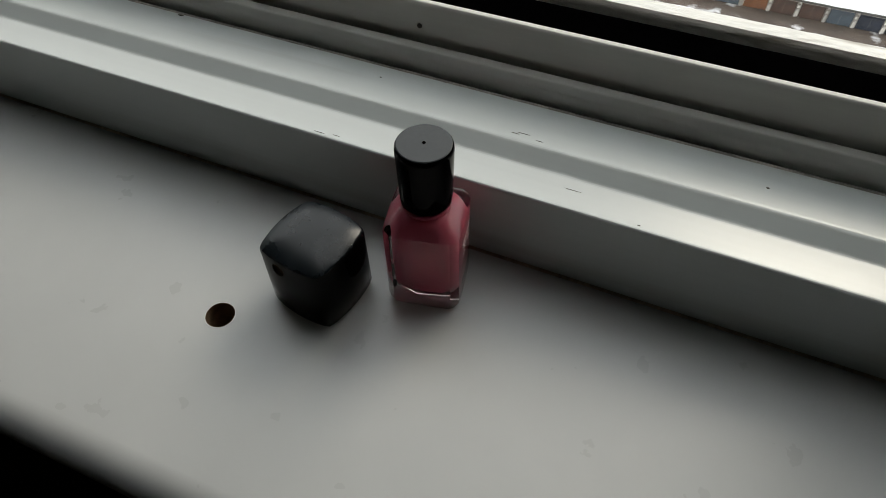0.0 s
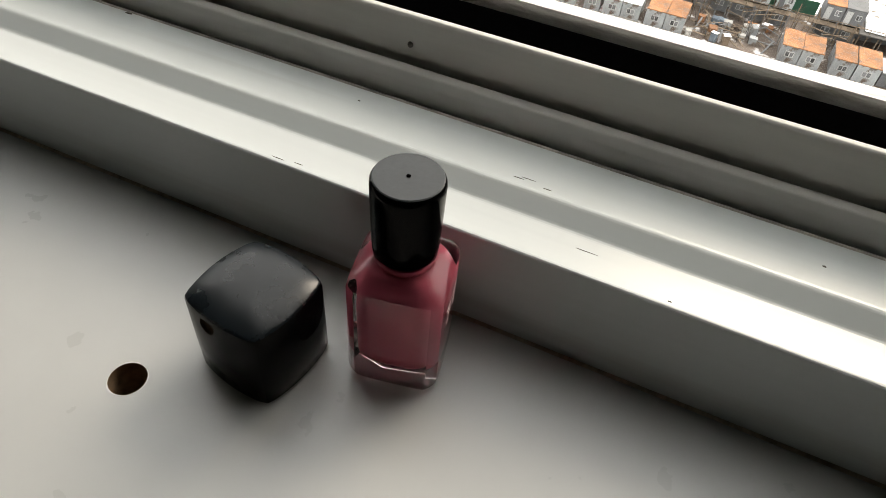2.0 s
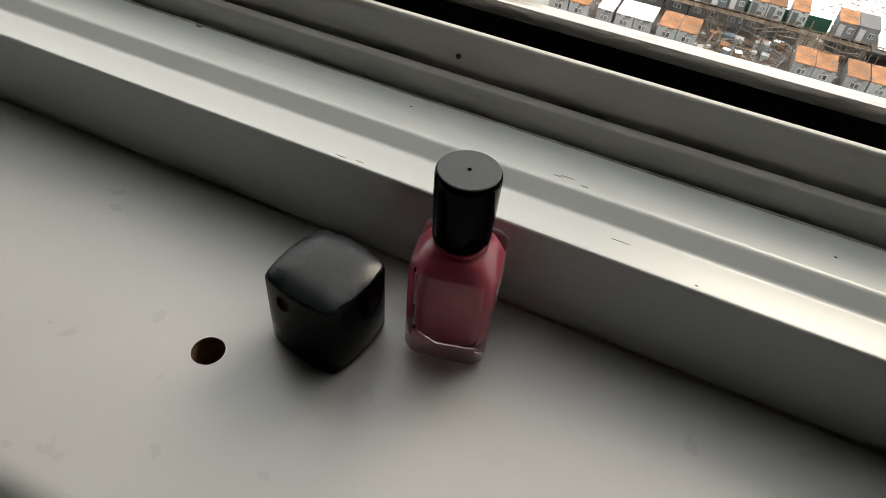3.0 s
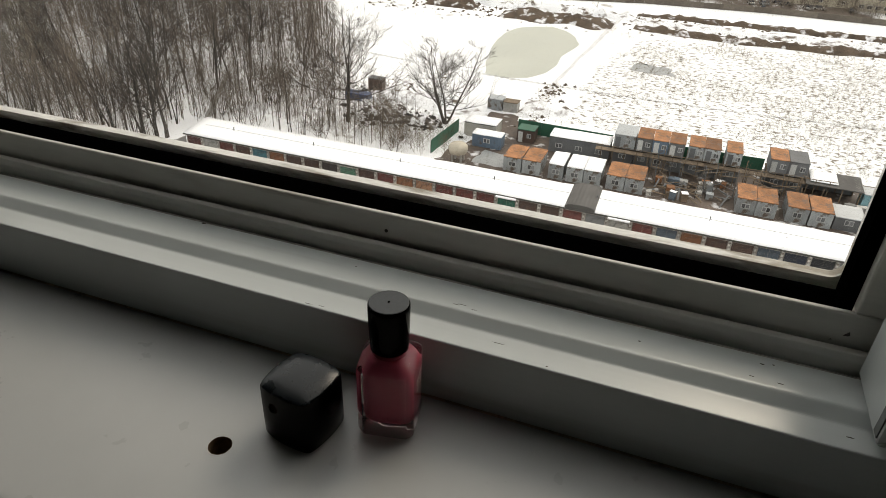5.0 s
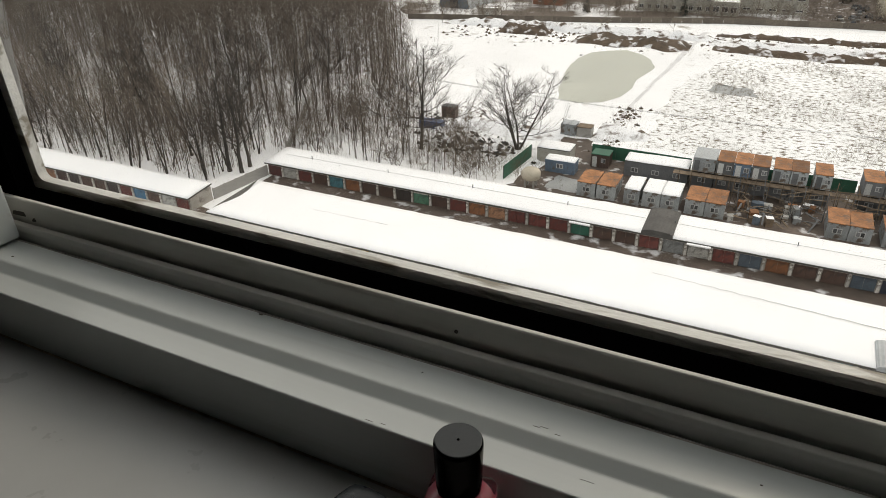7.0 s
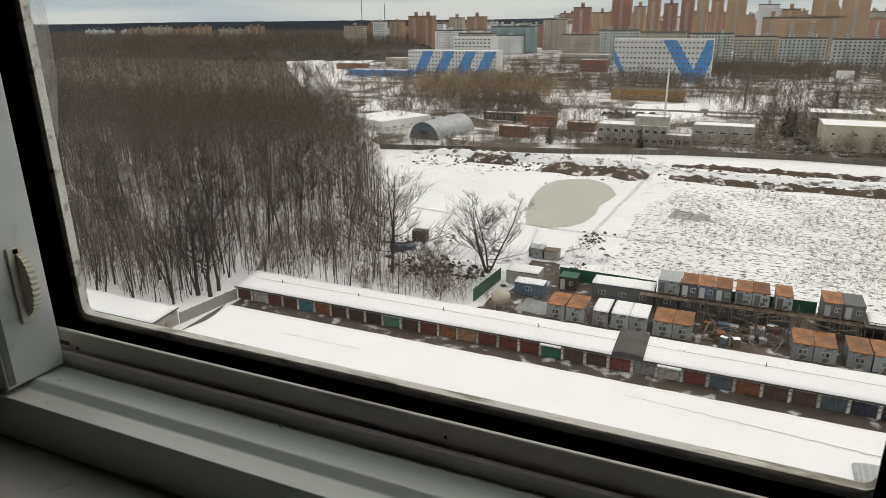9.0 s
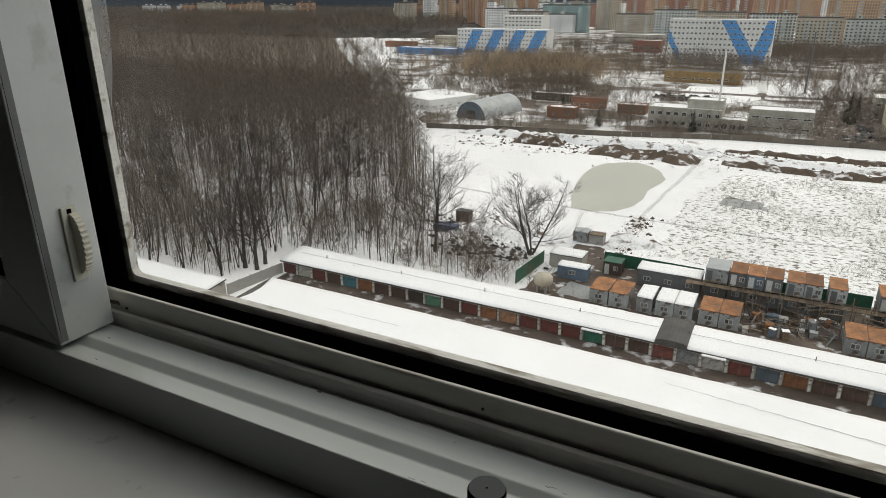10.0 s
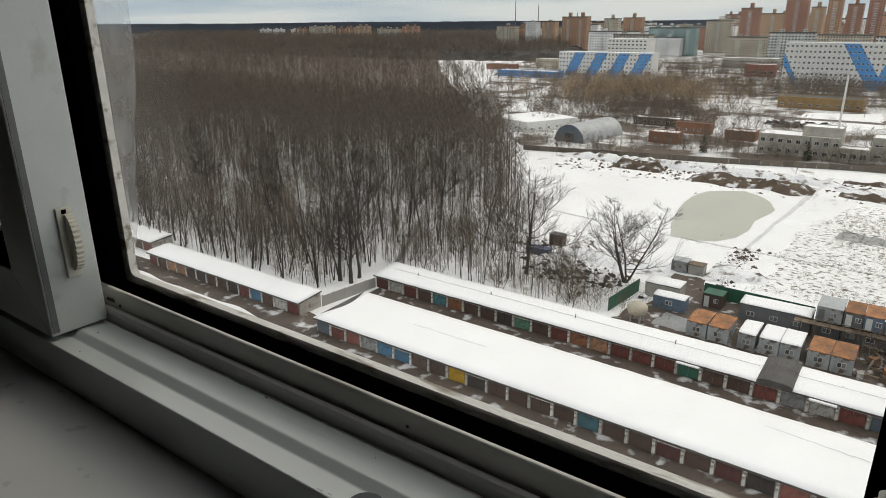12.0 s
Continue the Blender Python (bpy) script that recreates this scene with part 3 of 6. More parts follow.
rows = [squircle(0.0118, 0.0002, 0.004, 0.0003), squircle(0.0130, 0.0003, 0.004, 0.0008), squircle(0.0136, 0.0004, 0.004, 0.0030), squircle(0.0134, 0.0005, 0.004, 0.030),
        squircle(0.0134, 0.0005, 0.004, 0.0384), squircle(0.0132, 0.0004, 0.004, 0.0397), squircle(0.0126, 0.0003, 0.004, 0.0405), squircle(0.0102, 0.0003, 0.004, 0.0421), squircle(0.0078, 0.0006, 0.003, 0.0435), squircle(0.0066, 0.0009, 0.003, 0.0452)]
body = soften(part("glass_body", loft(rows), glass, bottle, "thick clear glass body tinted by reflected polish"), 24)
rows = [squircle(0.0050, 0.0004, 0.003, 0.0074), squircle(0.0080, 0.0004, 0.003, 0.0082), squircle(0.0094, 0.0004, 0.003, 0.0098), squircle(0.0100, 0.0004, 0.003, 0.0130), squircle(0.0102, 0.0005, 0.003, 0.030), squircle(0.0101, 0.0004, 0.003, 0.0352), squircle(0.0092, 0.0003, 0.003, 0.0378),
        squircle(0.0082, 0.0003, 0.003, 0.0408), squircle(0.0060, 0.0005, 0.003, 0.0425)]
soften(part("polish", loft(rows), M["polish"], bottle, "pink nail polish filling the bottle"), 60)
part("neck", turned([(0.0060, 0.0432), (0.0078, 0.0436), (0.0080, 0.0446), (0.0076, 0.0452)], 32), M["polish"], bottle, "neck ring smeared with dark pink polish")
capm = part("cap", turned([(0.0085, 0.0438), (0.0089, 0.0444), (0.0091, 0.0465), (0.0095, 0.058), (0.0097, 0.0675), (0.0096, 0.0688), (0.0092, 0.0694)]), M["black_gloss"], bottle, "glossy black round cap", at=pose(-0.0006, 0.0020, 0))
soften(capm, 40)
top = soften(part("cap_disc", turned([(0.0091, 0.0692), (0.0091, 0.0696), (0.0088, 0.0698)]), M["cap_top"], capm, "matt dark grey cap top"), 30)
part("mould_mark", turned([(0.0006, 0.06985), (0.00045, 0.0701)], 10), M["rubber"], capm)
# small print on one side of the body, too small to read
for row, (zz, half) in enumerate(((0.0305, 0.006), (0.0275, 0.0045), (0.0245, 0.0052))):
    part("print_line", boxed(0.01375, 0.0139, -half, half, zz, zz + 0.0011), M["print"], body, "faint white print line")

cube = thing("square_cap", "glossy black cube-shaped cosmetic cap with domed top", "cap", pose(-0.0345, -0.0243, 0, 0, 0, -9.5))
rows = [squircle(0.0134, 0.0016, 0.0012, 0.0003), squircle(0.0136, 0.0018, 0.0012, 0.0009), squircle(0.0136, 0.0019, 0.0012, 0.012), squircle(0.0135, 0.0019, 0.0012, 0.0292), squircle(0.0133, 0.0018, 0.0012, 0.0304)]
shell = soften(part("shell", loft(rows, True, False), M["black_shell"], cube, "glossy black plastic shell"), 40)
rows = [squircle(0.0133, 0.0018, 0.0012, 0.0304)] + [[(x * s, y * s, 0.0306 + 0.0032 * (1 - s * s * (0.55 + 0.45 * ((x * s) ** 2 + (y * s) ** 2) / (2 * 0.0126 ** 2)))) for x, y, _ in squircle(0.0133, 0.0018, 0.0012, 0)] for s in (0.975, 0.95, 0.88, 0.75, 0.6, 0.42, 0.22, 0.06)]
soften(part("domed_top", loft(rows, False, True), M["satin_sky_tint"], cube, "domed satin black top tinted with the sky's sheen"), 30)


# ---- the land below ----
G = GROUND


def sheet(name, points, z, material, label, category="ground", kind="structure", cut=0, rough_by=0.0, seed=0):
    """A flat patch of ground with an uneven outline."""
    bm = bmesh.new()
    out = []
    k = len(points)
    for i in range(k):
        a, b = Vector((*points[i], 0)), Vector((*points[(i + 1) % k], 0))
        steps = max(1, int((b - a).length / cut)) if cut else 1
        for j in range(steps):
            p = a.lerp(b, j / steps)
            if rough_by:
                p += noise.noise_vector(p * (0.9 / max(cut, 0.1)) + Vector((seed, seed, 0))) * rough_by
            out.append(bm.verts.new((p.x, p.y, z)))
    f = bm.faces.new(out)
    bmesh.ops.triangulate(bm, faces=[f])
    return solid(name, bm, material, label, category, kind)


solid("ground", boxed(-4600, 4600, -400, 4700, G - 1, G), M["ground"], "snow-covered ground reaching the horizon", "ground", "structure")
sheet("field", [(-20, 128), (70, 122), (120, 125), (130, 205), (60, 208), (-12, 206), (-22, 170)], G + 0.03, M["field"], "snowy field with dry grass showing through", cut=4, rough_by=2.5)
sheet("town_ground", [(-135, 236), (-60, 247), (-20, 259), (20, 263), (160, 262), (420, 600), (420, 1100), (-520, 1100), (-390, 640), (-300, 470), (-195, 320), (-150, 262)], G + 0.012, M["town"], "trampled snow and mud across the town", "ground", cut=8, rough_by=4)
sheet("forest_floor", [(-152, 240), (-204, 308), (-408, 556), (-570, 760), (-1600, 760), (-430, 140), (-340, 142), (-260, 142), (-180, 144), (-135, 158), (-136, 200)], G + 0.020, M["litter"], "brown leaf litter and old snow under the trees", "ground", cut=9, rough_by=5)
sheet("forest_floor", [(-94, 158), (-124, 208), (-198, 306), (-500, 300), (-330, 150), (-270, 140), (-200, 152), (-150, 138), (-115, 148)], G + 0.014, M["litter_snow"], "patchy snow over leaf litter in the wood", "ground", cut=6, rough_by=3.5)
sheet("track", [(-33.5, 107), (-28.5, 107), (-27, 119), (-30.5, 128), (-37, 127.5), (-34, 117)], G + 0.045, M["mud"], "muddy track up to the sheds", "track", cut=1.5, rough_by=0.8)
sheet("yard", [(-140, 50), (60, 50), (60, 94), (-79.5, 94), (-79.5, 72), (-140, 71)], G + 0.02, M["mud"], "wet muddy yard between the garage rows", cut=4, rough_by=0.6)
sheet("building_yard", [(-38, 96), (40, 96), (42, 121), (-12, 120), (-26, 121), (-31, 117), (-37, 108)], G + 0.04, M["mud"], "muddy trampled yard round the site cabins", cut=2, rough_by=1.2)
POND = [(-52, 191), (-50, 200), (-46, 204), (-41, 206), (-36, 203), (-32.2, 197), (-29.6, 189.5), (-30.4, 182), (-31.6, 175), (-31.0, 167), (-32.0, 159), (-35, 153), (-40, 150.5), (-45, 152), (-48, 162), (-50, 172), (-51.5, 182)]
sheet("pond", POND, G + 0.05, M["ice"], "frozen grey-green pond with a snowy bank", "pond", cut=3, rough_by=0.5)
sheet("puddle", [(-14, 171), (-3, 170), (-4, 177), (-12, 178)], G + 0.06, M["puddle"], "grey slush puddle in the snow", "puddle", cut=1.5, rough_by=1.5)
sheet("puddle", [(-32, 102), (-26, 102), (-26.5, 107), (-31, 108)], G + 0.06, M["puddle"], "grey slush puddle by the cabins", "puddle", cut=1.2, rough_by=0.8)
sheet("path", [(-23.6, 240), (-26, 199), (-27.4, 175), (-28.7, 151), (-28.8, 134), (-27.9, 134), (-27.7, 151), (-26.4, 175), (-24.6, 199), (-22, 240)], G + 0.05, mat("trodden_snow", (0.68, 0.68, 0.69), 0.8, 0.1, 0.3, 0.1, 0.5, bump_dist=0.2), "trodden path through the snow", "path", cut=4, rough_by=0.5)


def bank(name, x0, x1, y, width, height, material, label, seed, bend=0.0):
    """A long uneven heap of earth or snow."""
    bm = bmesh.new()
    nx, ny = max(12, int((x1 - x0) / 1.6)), 8
    grid = []
    for i in range(nx + 1):
        u = i / nx
        x = x0 + (x1 - x0) * u
        row = []
        for j in range(ny + 1):
            v = -1 + 2 * j / ny
            w = width * (0.7 + 0.5 * noise.noise(Vector((x * 0.12, seed, 0))))
            yy = y + bend * (2 * u - 1) ** 2 + v * w / 2 + 1.2 * noise.noise(Vector((x * 0.1, seed + 7, 0)))
            h = height * max(0, (1 - v * v)) * min(1, u * 8, (1 - u) * 8) * (0.65 + 0.7 * noise.noise(Vector((x * 0.35, yy * 0.5, seed))))
            row.append(bm.verts.new((x, yy, G + 0.02 + max(h, 0))))
        grid.append(row)
    for i in range(nx):
        for j in range(ny):
            bm.faces.new((grid[i][j], grid[i + 1][j], grid[i + 1][j + 1], grid[i][j + 1]))
    return solid(name, bm, material, label, "earth bank", "structure", smooth=True)


bank("snow_bank", -20, 70, 225, 12, 1.4, M["dirty_snow"], "snow heaps between the earth banks", 21)
bank("snow_bank", -62, -36, 128, 14, 0.9, M["dirty_snow"], "trampled snow by the rubbish heap", 22)
bank("earth_bank", -19, 62, 236, 7, 1.6, M["earth"], "brown earth bank streaked with snow", 1)
bank("earth_bank", -18, 55, 214, 9, 1.8, M["earth"], "brown earth bank streaked with snow", 2, 4)
bank("earth_mound", -60, -24, 216, 17, 2.8, M["earth"], "dug brown earth mound beside the pond", 3)
bank("earth_mound", -88, -70, 221, 13, 3.2, M["earth"], "dug brown earth mound in the snow", 4)
bank("snow_bank", -112, -16, 229, 13, 2.6, M["dirty_snow"], "heaped snow bank along the field", 5)
bank("snow_bank", -31, -20, 133, 12, 1.3, M["dirty_snow"], "snow and earth heap by the path", 6)
bank("snow_strip", -170, -84.5, 64.6, 3.6, 0.5, M["snow"], "snow heap along the yard", 8)
bank("debris_heap", -61, -43, 115.5, 8, 1.3, mat("rubbish_heap", (0.10, 0.085, 0.075), 0.9, 0.5, 0.6, 0.4, 0.5, stain=(0.75, 0.75, 0.77), stain_at=0.54, stain_scale=0.5), "snowy heap of rubbish and branches", 9)


# ---- garages ----
def pillar_mesh(h):
    bm = boxed(-0.19, 0.19, -0.14, 0.12, 0, h, 0.02)
    return mesh_of("pillar", bm, M["post"])


def door_mesh(key, w, h):
    """A two-leaf steel garage gate: leaves, middle gap, frame edge and hinge bars."""
    bm = bmesh.new()
    for s in (-1, 1):
        box(bm, min(s * 0.015, s * w / 2), max(s * 0.015, s * w / 2), -0.05, 0.0, 0.06, h)
        for z in (0.35, h - 0.35):
            box(bm, min(s * 0.1, s * (w / 2 - 0.05)), max(s * 0.1, s * (w / 2 - 0.05)), -0.075, -0.051, z, z + 0.09)
        box(bm, min(s * (w / 2 - 0.08), s * w / 2), max(s * (w / 2 - 0.08), s * w / 2), -0.07, -0.0505, 0.06, h)
    return mesh_of("door", bm, M["door_" + key])


def snow_roof(x0, x1, y0, y1, z, rise, seed, bite=None, step=1.6):
    """Snow lying on a shallow roof, thick, with an uneven edge."""
    bm = bmesh.new()
    nx, ny = max(6, int((x1 - x0) / step)), 8
    top, low = [], []
    for i in range(nx + 1):
        x = x0 + (x1 - x0) * i / nx
        a, b = [], []
        for j in range(ny + 1):
            v = j / ny
            ya = y0 + 0.16 * noise.noise(Vector((x * 0.5, seed, 3)))
            yb = y1 + 0.2 * noise.noise(Vector((x * 0.5, seed, 9)))
            y = ya + (yb - ya) * v
            xx = x
            if bite and i == 0:
                xx += bite * (0.5 + 0.5 * math.sin(v * 4.2)) * v
            zz = z + rise * v
            edge = min(1, 5 * min(v, 1 - v), 1.0)
            th = 0.10 + 0.16 * edge + 0.06 * noise.noise(Vector((x * 0.25, y * 0.25, seed)))
            a.append(bm.verts.new((xx, y, zz + th)))
            b.append(bm.verts.new((xx, y, zz + 0.01)))
        top.append(a)
        low.append(b)
    for i in range(nx):
        for j in range(ny):
            bm.faces.new((top[i][j], top[i + 1][j], top[i + 1][j + 1], top[i][j + 1]))
        for j in (0, ny):
            bm.faces.new((top[i][j], top[i + 1][j], low[i + 1][j], low[i][j]))
    for i in (0, nx):
        for j in range(ny):
            bm.faces.new((top[i][j], top[i][j + 1], low[i][j + 1], low[i][j]))
    return bm


def garage_row(x0, x1, y0, y1, h, doors, label, seed, rise=0.4, bite=None, framed=(), canopy=(), wire=False):
    """A terrace of garages facing -y: walls, felt roof under snow, pillars and steel gates."""
    row = thing("garage_row", label, "garages", pose((x0 + x1) / 2, y0, G))
    inv = Matrix.Translation((-(x0 + x1) / 2, -y0, -G))

    def put(name, bm, m, label="", smooth=False):
        bmesh.ops.transform(bm, matrix=inv, verts=bm.verts[:])
        return part(name, bm, m, row, label, smooth)

    bm = bmesh.new()
    box(bm, x0, x1, y0 + 0.12, y1, G, G + h - 0.02)
    put("wall", bm, M["garage_wall"], "pale dirty garage wall")
    bm = bmesh.new()
    v = [bm.verts.new(p) for p in ((x0 - 0.2, y0 - 0.5, G + h), (x1 + 0.2, y0 - 0.5, G + h), (x1 + 0.2, y1 + 0.2, G + h + rise), (x0 - 0.2, y1 + 0.2, G + h + rise))]
    u = [bm.verts.new(p.co - Vector((0, 0, 0.22))) for p in v]
    bm.faces.new(v)
    bm.faces.new(u[::-1])
    for i in range(4):
        bm.faces.new((v[i], u[i], u[(i + 1) % 4], v[(i + 1) % 4]))
    put("roof", bm, M["felt"], "dark felt roof edge")
    put("roof_snow", snow_roof(x0 - 0.15, x1 + 0.15, y0 - 0.42, y1 + 0.1, G + h, rise, seed, bite), M["snow"], "thick smooth snow on the roof", True)
    bm = bmesh.new()
    box(bm, x0 + 2, x1 - 2, (y0 + y1) / 2 - 0.015, (y0 + y1) / 2 + 0.015, G + h + rise / 2 + 0.42, G + h + rise / 2 + 0.45)
    for k in range(int((x1 - x0) / 16)):
        xk = x0 + 8 + 16 * k
        box(bm, xk - 0.06, xk + 0.06, (y0 + y1) / 2 - 0.06, (y0 + y1) / 2 + 0.06, G + h + rise / 2, G + h + rise / 2 + 0.9)
    if wire:
        put("roof_wire", bm, M["cabin_dark"], "thin wire on short posts")
    pitch = (x1 - x0) / len(doors)
    pm = pillar_mesh(h - 0.26)
    meshes = {}
    lintel = mesh_of("lintel", boxed(-pitch / 2 + 0.25, pitch / 2 - 0.25, -0.12, 0.05, h - 0.5, h - 0.27, 0.01), M["garage_wall"])
    white = mesh_of("white_frame", boxed(-pitch / 2 + 0.3, pitch / 2 - 0.3, -0.16, 0.02, h - 0.62, h - 0.5, 0.01), M["post"])
    shelf = mesh_of("snowy_canopy", boxed(-pitch / 2 + 0.1, pitch / 2 - 0.1, -0.9, -0.15, h - 0.35, h - 0.12, 0.05), M["snow"])
    rnd = random.Random(seed)
    for i, key in enumerate(doors):
        xc = x0 + pitch * (i + 0.5) - (x0 + x1) / 2
        if i:
            piece("pillar", pm, row, pose(x0 + pitch * i - (x0 + x1) / 2, 0, 0))
        if key not in meshes:
            meshes[key] = door_mesh(key, pitch - 0.62, h - 0.52)
        piece("door", meshes[key], row, pose(xc, 0.02 + 0.03 * rnd.random(), 0))
        piece("lintel", lintel, row, pose(xc, 0, 0))
        if i in framed:
            piece("white_frame", white, row, pose(xc, 0, 0))
        if i in canopy:
            piece("canopy", shelf, row, pose(xc, 0, 0))
    return row


garage_row(-75.6, 20.6, 67.6, 79.3, 2.5, "slate red pink grey blue blue brown brown yellow dbrown brown brown brown brown teal brown brown dred brown dred dbrown pink dred slate brown brown aqua dbrown dbrown".split(),
           "long double row of garages under thick snow", 11, bite=3.5, framed=(1, 5, 9, 12, 17, 25))
garage_row(-80.4, 27.5, 87.7, 94.0, 2.5, "dred white red brown teal orange brown brown dbrown green brown red orange tan red red red dgreen brown brown red grey white red slate orange brown brown slate navy black grey".split(),
           "long row of garages with mixed painted gates", 12, rise=0.5, framed=(9, 17), canopy=(17, 22), wire=True)
garage_row(-128.6, -82.2, 70.0, 75.0, 2.5, "red brown tan tan brown dbrown brown brown dbrown red blue brown white red".split(), "shorter snowy row of garages by the wood", 13, rise=0.5)
garage_row(-167.0, -134.0, 74.0, 79.0, 2.5, "brown red dbrown brown tan red brown brown red".split(), "far end row of garages under snow by the wood", 14, rise=0.5)

# concrete panel fence between the rows
fence = thing("concrete_fence", "grey concrete panel fence between the garages", "fence", pose(-81.0, 79, G))
pa, pb = Vector((-82.0, 75.2, 0)), Vector((-80.3, 87.5, 0))
for i in range(5):
    a, b = pa.lerp(pb, i / 5), pa.lerp(pb, (i + 1) / 5)
    ang = math.degrees(math.atan2((b - a).y, (b - a).x))
    part("panel", boxed(0.08, (b - a).length - 0.02, -0.06, 0.06, 0.02, 2.0, 0.02), M["concrete"], fence, at=pose(a.x + 81.0, a.y - 79, 0, 0, 0, ang))
    part("post", boxed(-0.07, 0.07, -0.09, 0.09, 0, 2.15, 0.01), M["concrete"], fence, at=pose(a.x + 81.0, a.y - 79, 0, 0, 0, ang))


boards = thing("board_fence", "grey board fence running into the wood", "fence", pose(-82.4, 95.0, G))
pa, pb = Vector((-82.4, 95.0, 0)), Vector((-99.0, 126.0, 0))
ang = math.degrees(math.atan2((pb - pa).y, (pb - pa).x))
for i in range(70):
    q = (pb - pa) * (i / 70)
    part("board", boxed(0.02, 0.47, -0.02, 0.02, 0.05, 1.8 + 0.10 * math.sin(i * 2.3), 0.005), M["concrete"], boards, at=pose(q.x, q.y, 0, 0, 0, ang))
for i in range(15):
    q = (pb - pa) * (i / 14)
    part("post", boxed(-0.06, 0.06, 0.03, 0.13, 0, 1.8, 0.01), M["cabin_dark"], boards, at=pose(q.x, q.y, 0, 0, 0, ang))


# ---- bare trees ----
def tube(verts, faces, path, radii, sides):
    start = len(verts)
    for k, (p, r) in enumerate(zip(path, radii)):
        d = (path[min(k + 1, len(path) - 1)] - path[max(k - 1, 0)]).normalized()
        a = d.orthogonal().normalized()
        b = d.cross(a)
        for s in range(sides):
            t = 2 * math.pi * s / sides
            verts.append((p + (a * math.cos(t) + b * math.sin(t)) * r)[:])
    for k in range(len(path) - 1):
        for s in range(sides):
            i, j = start + k * sides + s, start + k * sides + (s + 1) % sides
            faces.append((i, j, j + sides, i + sides))


def limb(rnd, origin, way, length, segs, wobble, lift):
    path = [Vector(origin)]
    d = Vector(way).normalized()
    for _ in range(segs):
        d = (d + Vector((rnd.uniform(-1, 1), rnd.uniform(-1, 1), rnd.uniform(-0.6, 0.6))) * wobble + Vector((0, 0, lift))).normalized()
        path.append(path[-1] + d * (length / segs))
    return path


def tree_data(seed, height, spread=0.22, stems=1, limbs=15, subs=6, twigs=5, low=0.3, lean=0.03, stout=1.0, dark=False):
    """Trunk and crown of a leafless tree as two meshes."""
    rnd = random.Random(seed)
    tv, tf, cv, cf = [], [], [], []
    for stem in range(stems):
        out = Vector((math.cos(2.4 * stem + seed), math.sin(2.4 * stem + seed), 0)) * (0.5 if stems > 2 else 0.16 if stems > 1 else lean)
        hgt = height * rnd.uniform(0.85, 1.0)
        trunk = limb(rnd, (out.x * 0.5, out.y * 0.5, 0), (out.x, out.y, 1), hgt, 9, 0.11, 0.05)
        r0 = stout * height * 0.0095 * (0.75 if stems > 1 else 1)
        tube(tv, tf, trunk, [r0 * (1.25 if k == 0 else 1) * (1 - 0.93 * k / 9) for k in range(10)], 5)
        for i in range(limbs):
            f = low + (0.97 - low) * (i + rnd.random()) / limbs
            k = min(int(f * 9), 8)
            o = trunk[k].lerp(trunk[k + 1], f * 9 - k)
            a = rnd.uniform(0, 2 * math.pi)
            length = height * spread * (1.25 - f) * rnd.uniform(0.6, 1.35)
            br = limb(rnd, o, (math.cos(a), math.sin(a), rnd.uniform(0.05, 0.7) if spread > 0.38 else rnd.uniform(0.35, 1.0)), length, 4, 0.26, 0.09)
            rr = max(r0 * 0.46 * (1.1 - f), 0.018 * stout)
            tube(cv, cf, br, [rr * (1 - 0.8 * q / 4) for q in range(5)], 3)
            for _ in range(subs):
                g = rnd.uniform(0.25, 1)
                q = min(int(g * 4), 3)
                so = br[q].lerp(br[q + 1], g * 4 - q)
                sd = (br[q + 1] - br[q]).normalized() + Vector((rnd.uniform(-1, 1), rnd.uniform(-1, 1), rnd.uniform(-0.2, 0.9))) * 0.8
                sb = limb(rnd, so, sd, length * rnd.uniform(0.3, 0.6), 2, 0.28, 0.05)
                tube(cv, cf, sb, [max(rr * 0.4, 0.012), max(rr * 0.28, 0.010), 0.006], 3)
                for _ in range(twigs):
                    e = sb[1].lerp(sb[2], rnd.uniform(-0.6, 1))
                    td = ((sb[2] - sb[1]).normalized() + Vector((rnd.uniform(-1, 1), rnd.uniform(-1, 1), rnd.uniform(-0.3, 0.9))) * 0.9).normalized() * length * rnd.uniform(0.14, 0.36)
                    side = td.orthogonal().normalized() * 0.0095 * stout
                    n = len(cv)
                    cv.extend(((e - side)[:], (e + side)[:], (e + td)[:]))
                    cf.append((n, n + 1, n + 2))

    def made(name, v, f, m):
        me = bpy.data.meshes.new(name)
        me.from_pydata(v, [], f)
        me.materials.append(m)
        return me

    return made("trunk", tv, tf, M["bark"]), made("crown", cv, cf, M["bark"] if dark else M["twig"])


def tree(data, label, group=""):
    ob = thing("tree", label, "tree", group=group)
    for name, me in zip(("trunk", "crown"), data):
        piece(name, me, ob, Matrix.Identity(4))
    return ob


KINDS = [tree_data(20 + k, 17 + k % 3, 0.25 + 0.04 * (k % 3), 2 if k == 4 else 1, limbs=9 if k == 4 else 17, twigs=6, low=0.30 + 0.08 * (k % 2), stout=1.2, dark=k % 3 == 1) for k in range(6)]
MASTER = [tree(d, "tall bare leafless tree in the snowy wood", "bare trees at the wood's edge") for d in KINDS]
rnd = random.Random(5)


def edge_x(y):
    """The wood's outline towards the open field."""
    return float(np.interp(y, [78, 95, 122, 153, 203, 297, 545, 700], [-86, -84, -76, -86, -118, -188, -392, -520]))


spots, used = [], []
tries = 0
